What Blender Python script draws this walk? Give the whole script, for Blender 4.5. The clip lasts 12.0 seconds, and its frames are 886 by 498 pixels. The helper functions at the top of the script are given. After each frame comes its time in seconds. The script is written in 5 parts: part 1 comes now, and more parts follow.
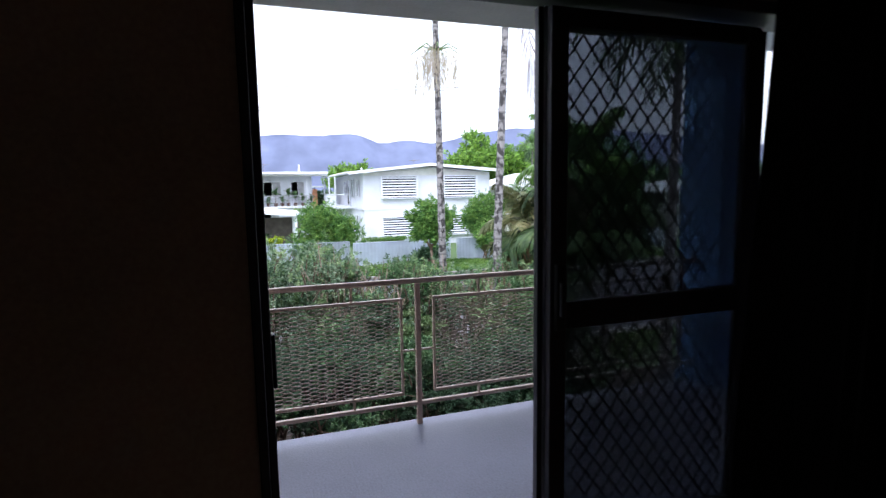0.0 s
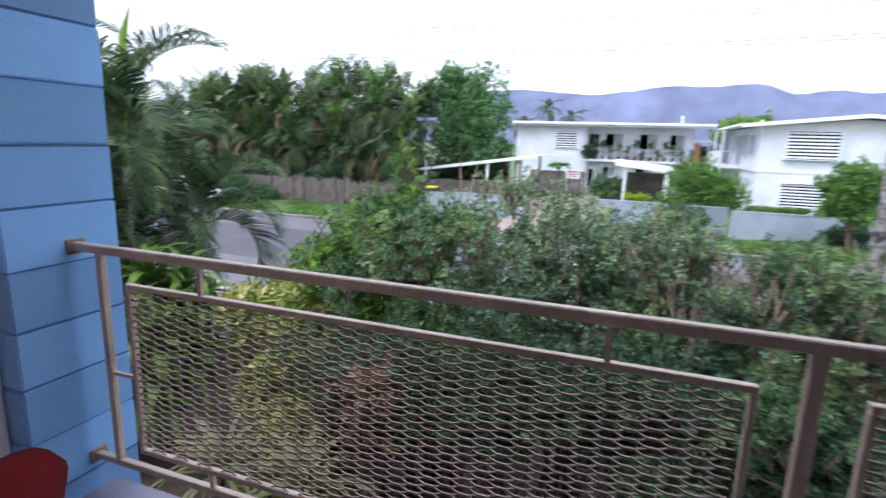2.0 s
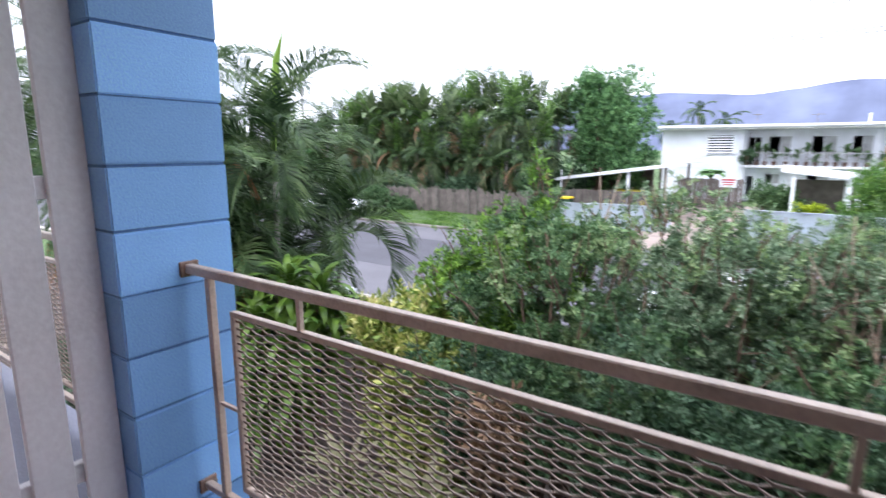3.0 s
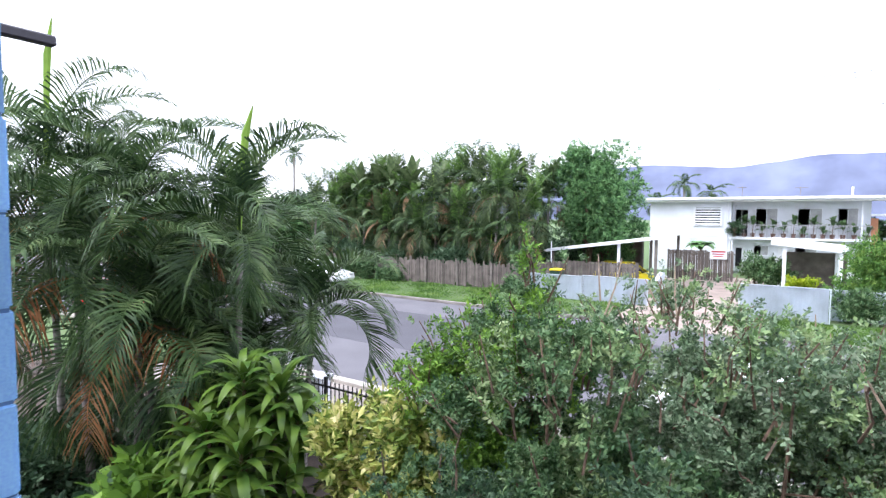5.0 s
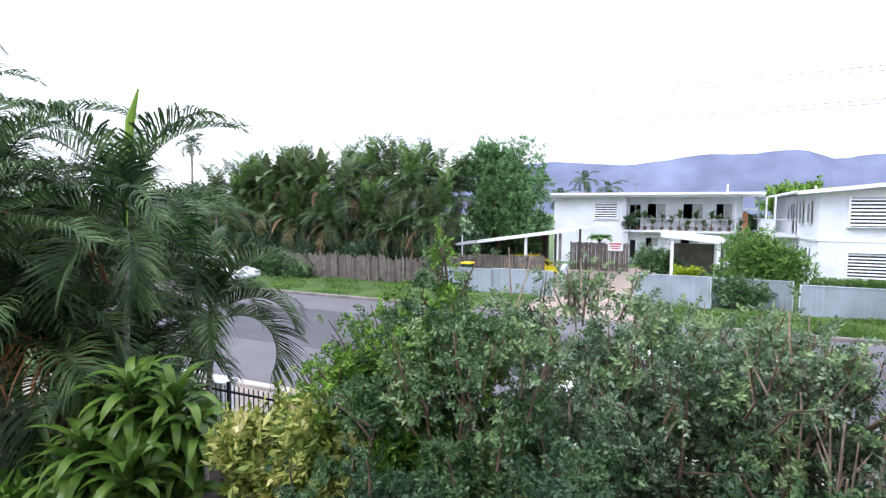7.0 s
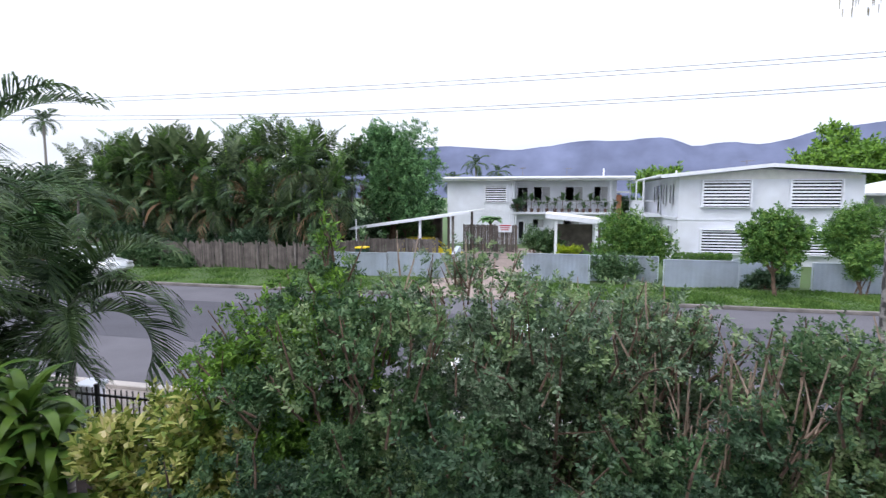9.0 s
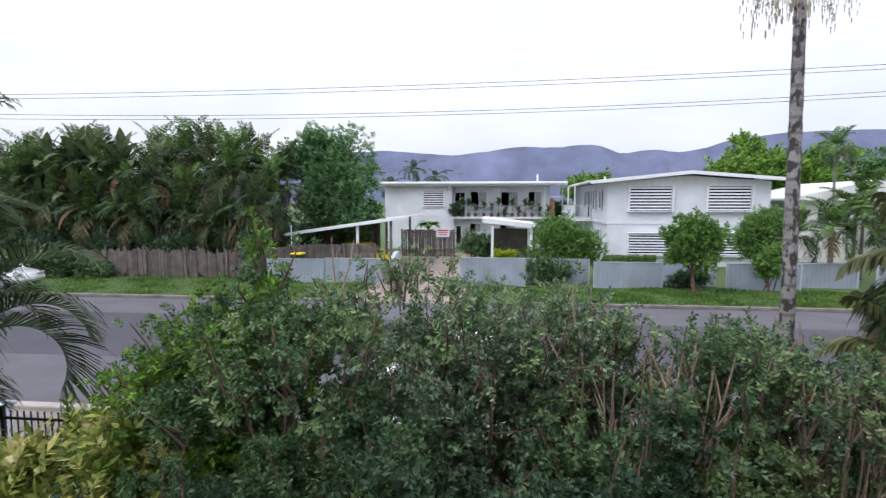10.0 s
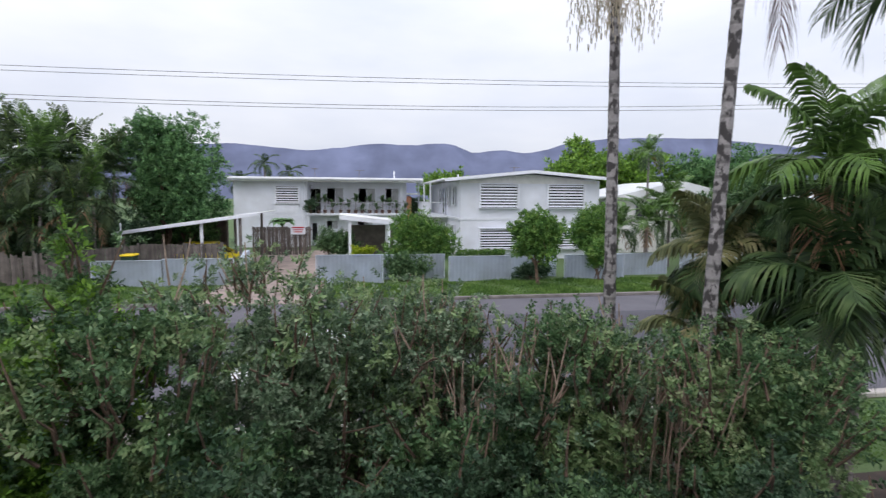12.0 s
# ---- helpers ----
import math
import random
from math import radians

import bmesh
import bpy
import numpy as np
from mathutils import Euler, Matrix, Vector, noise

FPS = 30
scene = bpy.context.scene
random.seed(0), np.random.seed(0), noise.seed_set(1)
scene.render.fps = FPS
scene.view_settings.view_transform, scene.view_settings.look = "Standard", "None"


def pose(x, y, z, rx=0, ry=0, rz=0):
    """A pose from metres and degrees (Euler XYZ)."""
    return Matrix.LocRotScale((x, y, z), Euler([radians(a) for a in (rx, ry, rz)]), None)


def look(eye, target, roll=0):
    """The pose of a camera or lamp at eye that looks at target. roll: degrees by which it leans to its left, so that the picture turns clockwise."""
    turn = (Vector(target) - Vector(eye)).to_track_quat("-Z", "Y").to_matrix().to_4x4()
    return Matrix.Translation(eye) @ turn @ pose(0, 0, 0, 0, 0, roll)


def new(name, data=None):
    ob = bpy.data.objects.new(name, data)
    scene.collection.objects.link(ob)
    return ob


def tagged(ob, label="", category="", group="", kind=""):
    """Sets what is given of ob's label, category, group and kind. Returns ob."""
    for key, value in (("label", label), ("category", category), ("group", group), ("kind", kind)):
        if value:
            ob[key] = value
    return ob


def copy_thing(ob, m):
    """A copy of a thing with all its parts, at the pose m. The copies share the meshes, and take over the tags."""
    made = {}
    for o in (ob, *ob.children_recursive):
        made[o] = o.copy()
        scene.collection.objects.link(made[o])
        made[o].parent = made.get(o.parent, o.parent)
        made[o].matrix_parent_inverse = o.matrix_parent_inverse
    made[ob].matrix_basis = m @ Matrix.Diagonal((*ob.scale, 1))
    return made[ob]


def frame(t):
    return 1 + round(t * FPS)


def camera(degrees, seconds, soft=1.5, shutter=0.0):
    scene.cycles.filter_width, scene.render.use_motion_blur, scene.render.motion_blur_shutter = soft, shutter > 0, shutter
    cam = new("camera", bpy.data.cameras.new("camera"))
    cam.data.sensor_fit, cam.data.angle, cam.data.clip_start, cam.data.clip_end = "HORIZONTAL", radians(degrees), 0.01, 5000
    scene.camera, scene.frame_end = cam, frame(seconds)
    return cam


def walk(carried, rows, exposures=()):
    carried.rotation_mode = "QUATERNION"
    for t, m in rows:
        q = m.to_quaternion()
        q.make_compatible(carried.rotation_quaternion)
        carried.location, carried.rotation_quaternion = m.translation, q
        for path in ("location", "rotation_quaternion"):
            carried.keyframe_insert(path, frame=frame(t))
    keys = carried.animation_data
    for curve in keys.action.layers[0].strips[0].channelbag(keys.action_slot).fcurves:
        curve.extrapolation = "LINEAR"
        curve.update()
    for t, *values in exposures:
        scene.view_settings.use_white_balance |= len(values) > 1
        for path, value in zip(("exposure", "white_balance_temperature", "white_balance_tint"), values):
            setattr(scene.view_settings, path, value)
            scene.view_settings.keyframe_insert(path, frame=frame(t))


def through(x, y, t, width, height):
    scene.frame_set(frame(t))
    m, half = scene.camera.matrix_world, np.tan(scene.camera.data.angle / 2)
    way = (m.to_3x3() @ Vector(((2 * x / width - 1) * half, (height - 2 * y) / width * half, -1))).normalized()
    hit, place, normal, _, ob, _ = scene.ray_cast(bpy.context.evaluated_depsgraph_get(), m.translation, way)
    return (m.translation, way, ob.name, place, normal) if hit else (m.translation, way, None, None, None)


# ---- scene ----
cam = camera(80.0, 12.0, soft=1.3, shutter=0.4)
PATH = [
    (0, (0.077, -0.28, 1.591), (0.717, 1.601, 1.362), -0.9),
    (0.5, (0.229, 0.197, 1.591), (0.744, 2.114, 1.344), -0.9),
    (1, (0.403, 0.756, 1.567), (0.754, 2.714, 1.362), -0.6),
    (1.5, (0.534, 1.218, 1.513), (0.447, 3.197, 1.243), -0.2),
    (2, (0.612, 1.733, 1.405), (-0.059, 3.573, 1.001), 1.7),
    (2.5, (0.535, 1.894, 1.401), (-0.399, 3.615, 0.996), 0.4),
    (3, (0.472, 2.058, 1.403), (-0.645, 3.675, 1.029), 0.1),
    (3.2, (0.399, 2.184, 1.357), (-0.812, 3.738, 1.016), -0.7),
    (4.8, (0.094, 2.747, 1.539), (-1.04, 4.387, 1.394), -0.8),
    (5, (0.126, 2.783, 1.559), (-0.98, 4.445, 1.438), 0.4),
    (5.5, (0.086, 2.855, 1.567), (-0.957, 4.558, 1.463), -0.8),
    (6, (0.053, 2.889, 1.563), (-0.858, 4.665, 1.441), -0.8),
    (6.5, (0.054, 2.903, 1.559), (-0.795, 4.71, 1.43), 0.1),
    (7, (0.065, 2.897, 1.56), (-0.749, 4.718, 1.42), 0.4),
    (9, (0.15, 2.908, 1.548), (-0.291, 4.849, 1.349), 0.0),
    (9.5, (0.171, 2.875, 1.563), (-0.161, 4.838, 1.373), 0.1),
    (10, (0.192, 2.869, 1.561), (-0.021, 4.85, 1.38), -0.0),
    (10.5, (0.196, 2.887, 1.552), (0.089, 4.875, 1.367), 0.2),
    (11, (0.209, 2.917, 1.543), (0.217, 4.907, 1.35), 0.3),
    (11.5, (0.244, 2.899, 1.548), (0.4, 4.883, 1.355), 0.3),
    (12, (0.261, 2.893, 1.547), (0.577, 4.858, 1.355), 0.3),
]
walk(cam, [(t, look(eye, target, roll)) for t, eye, target, roll in PATH],
     exposures=[(s, e, 5900 if s < 3 else 6150 if s < 10 else 6350, 10) for s, e in ((0.0, 1.05), (0.9, 0.75), (1.5, 0.22), (2.0, 0.8), (2.5, 1.1), (3.2, 1.2), (5.0, 1.25), (6.5, 1.0), (7.2, 0.84), (9.0, 0.35), (10.5, 0.05), (12.0, -0.06))])

# ---- light ----
G = -2.7                      # garden and street level; the balcony floor is 0
world = bpy.data.worlds.new("overcast_sky")
scene.world = world
world.use_nodes = True
wn, wl = world.node_tree.nodes, world.node_tree.links
wn.clear()
w_out = wn.new("ShaderNodeOutputWorld")
w_bg = wn.new("ShaderNodeBackground")
w_sky = wn.new("ShaderNodeTexSky")
w_sky.sky_type = 'NISHITA'
w_sky.sun_disc = False
w_sky.sun_elevation = radians(48)
w_sky.sun_rotation = radians(218)
w_sky.air_density, w_sky.dust_density = 1.0, 3.0
w_co = wn.new("ShaderNodeTexCoord")
w_sep = wn.new("ShaderNodeSeparateXYZ")
wl.new(w_co.outputs["Generated"], w_sep.inputs[0])
w_map = wn.new("ShaderNodeMapping")
w_map.inputs["Scale"].default_value = (1.6, 1.6, 5.0)
wl.new(w_co.outputs["Generated"], w_map.inputs[0])
w_noise = wn.new("ShaderNodeTexNoise")
w_noise.inputs["Scale"].default_value, w_noise.inputs["Detail"].default_value = 1.7, 5
wl.new(w_map.outputs[0], w_noise.inputs["Vector"])
w_ramp = wn.new("ShaderNodeValToRGB")
w_ramp.color_ramp.elements[0].position, w_ramp.color_ramp.elements[0].color = 0.3, (8.3, 8.6, 9.8, 1)
w_ramp.color_ramp.elements[1].position, w_ramp.color_ramp.elements[1].color = 0.7, (10.4, 10.4, 11.0, 1)
wl.new(w_noise.outputs["Fac"], w_ramp.inputs[0])
w_up = wn.new("ShaderNodeMapRange")          # overcast: brighter overhead than at the horizon
w_up.inputs[1].default_value, w_up.inputs[2].default_value = 0.0, 1.0
w_up.inputs[3].default_value, w_up.inputs[4].default_value = 0.9, 2.0
wl.new(w_sep.outputs[2], w_up.inputs[0])
w_mul = wn.new("ShaderNodeMixRGB")
w_mul.blend_type, w_mul.inputs[0].default_value = 'MULTIPLY', 1.0
wl.new(w_ramp.outputs[0], w_mul.inputs[1])
wl.new(w_up.outputs[0], w_mul.inputs[2])
w_mix = wn.new("ShaderNodeMixRGB")
w_mix.inputs[0].default_value = 0.85
wl.new(w_sky.outputs[0], w_mix.inputs[1])
wl.new(w_mul.outputs[0], w_mix.inputs[2])
wl.new(w_mix.outputs[0], w_bg.inputs[0])
w_bg.inputs[1].default_value = 0.1
wl.new(w_bg.outputs[0], w_out.inputs[0])

sun = new("sun", bpy.data.lights.new("sun", 'SUN'))
sun.data.energy, sun.data.angle, sun.data.color = 1.0, radians(25), (1.0, 0.97, 0.93)
sun.matrix_basis = pose(0, 0, 30, 42, 0, -38)


# ---- materials ----
def mat(name, base, rough=0.6, metal=0.0, var=0.18, scale=3.0, bump=0.15, bscale=60.0, dirt=None, dirt_amt=0.35, spec=0.5, per=None):
    """A surface with variation at two scales, relief and, with per, a tint for each piece."""
    m = bpy.data.materials.new(name)
    m.use_nodes = True
    n, l = m.node_tree.nodes, m.node_tree.links
    b = n["Principled BSDF"]
    b.inputs["Roughness"].default_value, b.inputs["Metallic"].default_value = rough, metal
    b.inputs["Specular IOR Level"].default_value = spec
    co = n.new("ShaderNodeTexCoord")
    n1, n2 = n.new("ShaderNodeTexNoise"), n.new("ShaderNodeTexNoise")
    n1.inputs["Scale"].default_value, n1.inputs["Detail"].default_value = scale, 4
    n2.inputs["Scale"].default_value, n2.inputs["Detail"].default_value = bscale, 3
    l.new(co.outputs["Object"], n1.inputs["Vector"])
    l.new(co.outputs["Object"], n2.inputs["Vector"])
    ramp = n.new("ShaderNodeValToRGB")
    lo = dirt if dirt else tuple(c * (1 - 2 * var) for c in base)
    if dirt:
        lo = tuple(c * (1 - dirt_amt) + d * dirt_amt for c, d in zip(base, dirt))
    hi = tuple(min(1, c * (1 + var)) for c in base)
    ramp.color_ramp.elements[0].position, ramp.color_ramp.elements[0].color = 0.3, (*lo, 1)
    ramp.color_ramp.elements[1].position, ramp.color_ramp.elements[1].color = 0.7, (*hi, 1)
    l.new(n1.outputs["Fac"], ramp.inputs[0])
    fine = n.new("ShaderNodeMixRGB")
    fine.blend_type, fine.inputs[0].default_value = 'OVERLAY', 0.35
    l.new(ramp.outputs[0], fine.inputs[1])
    l.new(n2.outputs["Fac"], fine.inputs[2])
    col = fine.outputs[0]
    if per:
        src = n.new("ShaderNodeObjectInfo" if per == "object" else "ShaderNodeNewGeometry")
        rng = n.new("ShaderNodeMapRange")
        rng.inputs[3].default_value, rng.inputs[4].default_value = 0.72, 1.2
        l.new(src.outputs["Random" if per == "object" else "Random Per Island"], rng.inputs[0])
        tint = n.new("ShaderNodeMixRGB")
        tint.blend_type, tint.inputs[0].default_value = 'MULTIPLY', 1.0
        l.new(col, tint.inputs[1])
        l.new(rng.outputs[0], tint.inputs[2])
        col = tint.outputs[0]
    l.new(col, b.inputs["Base Color"])
    if bump:
        bp = n.new("ShaderNodeBump")
        bp.inputs["Strength"].default_value, bp.inputs["Distance"].default_value = bump, 0.01
        l.new(n2.outputs["Fac"], bp.inputs["Height"])
        l.new(bp.outputs[0], b.inputs["Normal"])
    return m


def leaf_mat(name, cols, rough=0.5, through=0.22, spec=0.25, patch=2.6):
    """Leaves: colours spread from leaf to leaf, with light passing through."""
    m = bpy.data.materials.new(name)
    m.use_nodes = True
    n, l = m.node_tree.nodes, m.node_tree.links
    b, out = n["Principled BSDF"], n["Material Output"]
    geo = n.new("ShaderNodeNewGeometry")
    ramp = n.new("ShaderNodeValToRGB")
    els = ramp.color_ramp.elements
    while len(els) < len(cols):
        els.new(0.5)
    for i, c in enumerate(cols):
        els[i].position, els[i].color = i / (len(cols) - 1), (c[0] * 1.16, c[1] * 0.95, c[2] * 0.95, 1)
    co = n.new("ShaderNodeTexCoord")
    nz = n.new("ShaderNodeTexNoise")
    nz.inputs["Scale"].default_value = patch
    l.new(co.outputs["Object"], nz.inputs["Vector"])
    add = n.new("ShaderNodeMath")
    add.operation = 'MULTIPLY_ADD'
    # noise patches put the light and shade of leaf clumps into the colour
    clump = n.new("ShaderNodeMapRange")
    clump.inputs[1].default_value, clump.inputs[2].default_value = 0.36, 0.66
    l.new(nz.outputs["Fac"], clump.inputs[0])
    l.new(clump.outputs[0], add.inputs[0])
    add.inputs[1].default_value = 0.62
    sub = n.new("ShaderNodeMath")
    sub.operation = 'MULTIPLY_ADD'
    l.new(geo.outputs["Random Per Island"], sub.inputs[0])
    sub.inputs[1].default_value, sub.inputs[2].default_value = 0.62, -0.16
    l.new(sub.outputs[0], add.inputs[2])
    l.new(add.outputs[0], ramp.inputs[0])
    l.new(ramp.outputs[0], b.inputs["Base Color"])
    b.inputs["Roughness"].default_value, b.inputs["Specular IOR Level"].default_value = rough, spec
    tr = n.new("ShaderNodeBsdfTranslucent")
    l.new(ramp.outputs[0], tr.inputs[0])
    mix = n.new("ShaderNodeMixShader")
    mix.inputs[0].default_value = through
    l.new(b.outputs[0], mix.inputs[1])
    l.new(tr.outputs[0], mix.inputs[2])
    l.new(mix.outputs[0], out.inputs[0])
    return m


def glass_mat(name, tint=(0.9, 0.95, 0.95), rough=0.02):
    m = bpy.data.materials.new(name)
    m.use_nodes = True
    b = m.node_tree.nodes["Principled BSDF"]
    b.inputs["Base Color"].default_value = (*tint, 1)
    b.inputs["Roughness"].default_value, b.inputs["Transmission Weight"].default_value = rough, 1.0
    b.inputs["IOR"].default_value = 1.05
    return m


def screen_mat(name):
    """Fine black insect mesh: it lets a quarter of the light through."""
    m = bpy.data.materials.new(name)
    m.use_nodes = True
    n, l = m.node_tree.nodes, m.node_tree.links
    b, out = n["Principled BSDF"], n["Material Output"]
    b.inputs["Base Color"].default_value, b.inputs["Roughness"].default_value = (0.012, 0.012, 0.014, 1), 0.7
    t = n.new("ShaderNodeBsdfTransparent")
    t.inputs[0].default_value = (0.9, 0.93, 1.0, 1)
    mix = n.new("ShaderNodeMixShader")
    mix.inputs[0].default_value = 0.24
    l.new(b.outputs[0], mix.inputs[1])
    l.new(t.outputs[0], mix.inputs[2])
    l.new(mix.outputs[0], out.inputs[0])
    return m


M_blue = mat("blue_painted_block", (0.24, 0.46, 0.82), 0.55, var=0.05, scale=2.5, bump=0.14, bscale=140, per="object")
M_mortar = mat("blue_painted_joint", (0.09, 0.18, 0.38), 0.8, var=0.1)
M_rail = mat("beige_painted_steel", (0.60, 0.465, 0.38), 0.42, var=0.08, scale=6, bump=0.12, bscale=90, dirt=(0.16, 0.11, 0.08), dirt_amt=0.35)
M_rust = mat("rusty_painted_bracket", (0.27, 0.18, 0.14), 0.7, var=0.25, scale=20, bump=0.3, bscale=80, dirt=(0.12, 0.06, 0.04), dirt_amt=0.5)
M_mesh = mat("brown_painted_mesh", (0.37, 0.28, 0.225), 0.5, var=0.1, scale=5, bump=0.1, dirt=(0.12, 0.08, 0.06), dirt_amt=0.3)
M_slat = mat("pale_painted_timber", (0.76, 0.72, 0.74), 0.55, var=0.05, scale=2, bump=0.15, bscale=50, dirt=(0.35, 0.33, 0.32), dirt_amt=0.3)
M_floorb = mat("grey_painted_concrete", (0.205, 0.205, 0.27), 0.4, var=0.07, scale=2, bump=0.15, bscale=80, dirt=(0.15, 0.15, 0.19), dirt_amt=0.4)
M_soffit = mat("white_soffit_paint", (0.72, 0.71, 0.69), 0.6, var=0.05, bump=0.05)
M_dark = mat("dark_brown_fascia", (0.035, 0.03, 0.045), 0.5, var=0.1)
M_room = mat("brown_room_wall", (0.68, 0.51, 0.39), 0.75, var=0.08, scale=1.2, bump=0.1)
M_rfloor = mat("dark_timber_floor", (0.12, 0.08, 0.055), 0.5, var=0.15)
M_alu = mat("bronze_aluminium", (0.055, 0.05, 0.06), 0.4, metal=0.3, var=0.08, bump=0.04)
M_silver = mat("satin_aluminium", (0.55, 0.56, 0.62), 0.35, metal=0.6, var=0.05, bump=0.03)
M_black = mat("black_plastic", (0.015, 0.015, 0.016), 0.45, var=0.1)
M_curtain = mat("dark_curtain_cloth", (0.03, 0.025, 0.025), 0.9, var=0.15, scale=4)
M_screen = screen_mat("insect_screen")
M_glass = glass_mat("clear_glass")
M_red = mat("red_plastic", (0.42, 0.035, 0.035), 0.35, var=0.05, bump=0.03)
M_road = mat("grey_asphalt", (0.115, 0.109, 0.126), 0.85, var=0.08, scale=0.7, bump=0.3, bscale=70)
M_road2 = mat("dark_asphalt", (0.07, 0.067, 0.083), 0.85, var=0.1, scale=0.6, bump=0.3, bscale=70)
M_kerb = mat("pale_kerb_concrete", (0.45, 0.41, 0.38), 0.85, var=0.12, scale=2, bump=0.2, dirt=(0.25, 0.22, 0.19))
M_kerb2 = mat("weathered_kerb", (0.20, 0.18, 0.17), 0.9, var=0.2, scale=2, bump=0.2)
M_grass = mat("lawn", (0.06, 0.112, 0.03), 0.9, var=0.25, scale=1.3, bump=0.6, bscale=25, dirt=(0.1, 0.11, 0.045), dirt_amt=0.4)
M_soil = mat("leaf_litter_soil", (0.055, 0.037, 0.029), 0.95, var=0.35, scale=2.5, bump=0.6, bscale=30)
M_drive = mat("pinkish_gravel_drive", (0.30, 0.235, 0.205), 0.9, var=0.15, scale=1.2, bump=0.3, bscale=40)
M_path = mat("concrete_path", (0.30, 0.26, 0.24), 0.85, var=0.12, scale=1.5, bump=0.2)
M_white = mat("white_painted_block", (0.74, 0.76, 0.84), 0.6, var=0.05, scale=0.8, bump=0.15, bscale=30, dirt=(0.45, 0.44, 0.45), dirt_amt=0.3)
M_white2 = mat("white_trim_paint", (0.77, 0.785, 0.85), 0.45, var=0.04, bump=0.05)
M_roof = mat("white_metal_roof", (0.74, 0.75, 0.77), 0.4, metal=0.1, var=0.06, scale=1.0, bump=0.05, dirt=(0.5, 0.49, 0.47))
M_fenceb = mat("pale_blue_fence_sheet", (0.50, 0.55, 0.64), 0.5, var=0.07, scale=1.0, bump=0.05, dirt=(0.28, 0.31, 0.33), dirt_amt=0.45)
M_timber = mat("weathered_paling", (0.15, 0.125, 0.115), 0.9, var=0.2, scale=2, bump=0.4, bscale=30, per="island")
M_timber2 = mat("weathered_post", (0.16, 0.14, 0.13), 0.9, var=0.2, scale=3, bump=0.3)
M_win = mat("dark_window", (0.02, 0.022, 0.026), 0.08, var=0.2, bump=0.0)
M_wincurt = mat("window_curtain", (0.38, 0.38, 0.40), 0.3, var=0.12, scale=3)
M_yellow = mat("yellow_car_paint", (0.75, 0.62, 0.02), 0.3, var=0.05, bump=0.0)
M_binlid = mat("yellow_bin_lid", (0.85, 0.6, 0.02), 0.4, var=0.05)
M_bin = mat("dark_green_bin", (0.02, 0.05, 0.03), 0.5)
M_carw = mat("white_car_paint", (0.75, 0.76, 0.78), 0.2, var=0.03, bump=0.0)
M_card = mat("navy_car_paint", (0.02, 0.03, 0.07), 0.2, var=0.05, bump=0.0)
M_carr = mat("red_car_paint", (0.45, 0.02, 0.02), 0.2, var=0.05, bump=0.0)
M_tyre = mat("tyre_rubber", (0.02, 0.02, 0.02), 0.8)
M_rim = mat("alloy_rim", (0.4, 0.4, 0.42), 0.35, metal=0.7)
M_chrome = mat("lamp_lens", (0.6, 0.6, 0.62), 0.15, metal=0.3)
M_tail = mat("red_lamp_lens", (0.4, 0.02, 0.02), 0.2)
M_bark = mat("shrub_bark", (0.16, 0.105, 0.075), 0.9, var=0.3, scale=8, bump=0.5, bscale=60)
M_twig = mat("dry_twig", (0.36, 0.27, 0.21), 0.9, var=0.25, scale=10)
M_wire = mat("power_cable", (0.03, 0.03, 0.035), 0.6)
M_ironf = mat("black_iron", (0.012, 0.012, 0.014), 0.5)
M_greyrail = mat("grey_painted_rail", (0.42, 0.42, 0.46), 0.5, var=0.08)
# distance haze is put into the base colour as a blue-grey tint
M_hill = mat("haze_tinted_forest_hill", (0.152, 0.17, 0.258), 1.0, var=0.06, scale=0.006, bump=0.0, bscale=0.012, spec=0.0)
M_orange = mat("orange_wall_paint", (0.55, 0.24, 0.13), 0.7, var=0.06)
M_signr = mat("red_sign_ink", (0.5, 0.03, 0.04), 0.5)
M_pot = mat("terracotta_pot", (0.13, 0.075, 0.06), 0.8)
M_bluebag = mat("blue_plastic_bag", (0.02, 0.10, 0.62), 0.35, var=0.2, scale=8, bump=0.5, bscale=20)

L_bush = leaf_mat("shrub_leaves", [(0.023, 0.066, 0.027), (0.056, 0.14, 0.055), (0.12, 0.24, 0.105), (0.2, 0.33, 0.165)], patch=5.0)
L_bushdk = leaf_mat("dark_shrub_leaves", [(0.017, 0.046, 0.025), (0.04, 0.1, 0.05), (0.085, 0.175, 0.095), (0.15, 0.25, 0.16)], patch=4.5)
L_bushbr = leaf_mat("bright_shrub_leaves", [(0.049, 0.122, 0.024), (0.097, 0.231, 0.037), (0.158, 0.353, 0.049), (0.256, 0.486, 0.073)])
L_grey = leaf_mat("grey_green_leaves", [(0.043, 0.091, 0.052), (0.095, 0.188, 0.1), (0.175, 0.295, 0.18), (0.27, 0.385, 0.27)], patch=5.0)
L_palm = leaf_mat("palm_leaflets", [(0.018, 0.045, 0.019), (0.038, 0.086, 0.031), (0.066, 0.136, 0.046), (0.12, 0.2, 0.078)], rough=0.48)
L_palmpale = leaf_mat("pale_palm_leaflets", [(0.06, 0.09, 0.035), (0.12, 0.165, 0.07), (0.2, 0.245, 0.11), (0.32, 0.33, 0.17)], rough=0.42)
L_palmgrey = leaf_mat("grey_green_palm_leaflets", [(0.03, 0.06, 0.028), (0.065, 0.12, 0.05), (0.11, 0.18, 0.08), (0.17, 0.25, 0.12)], rough=0.45)
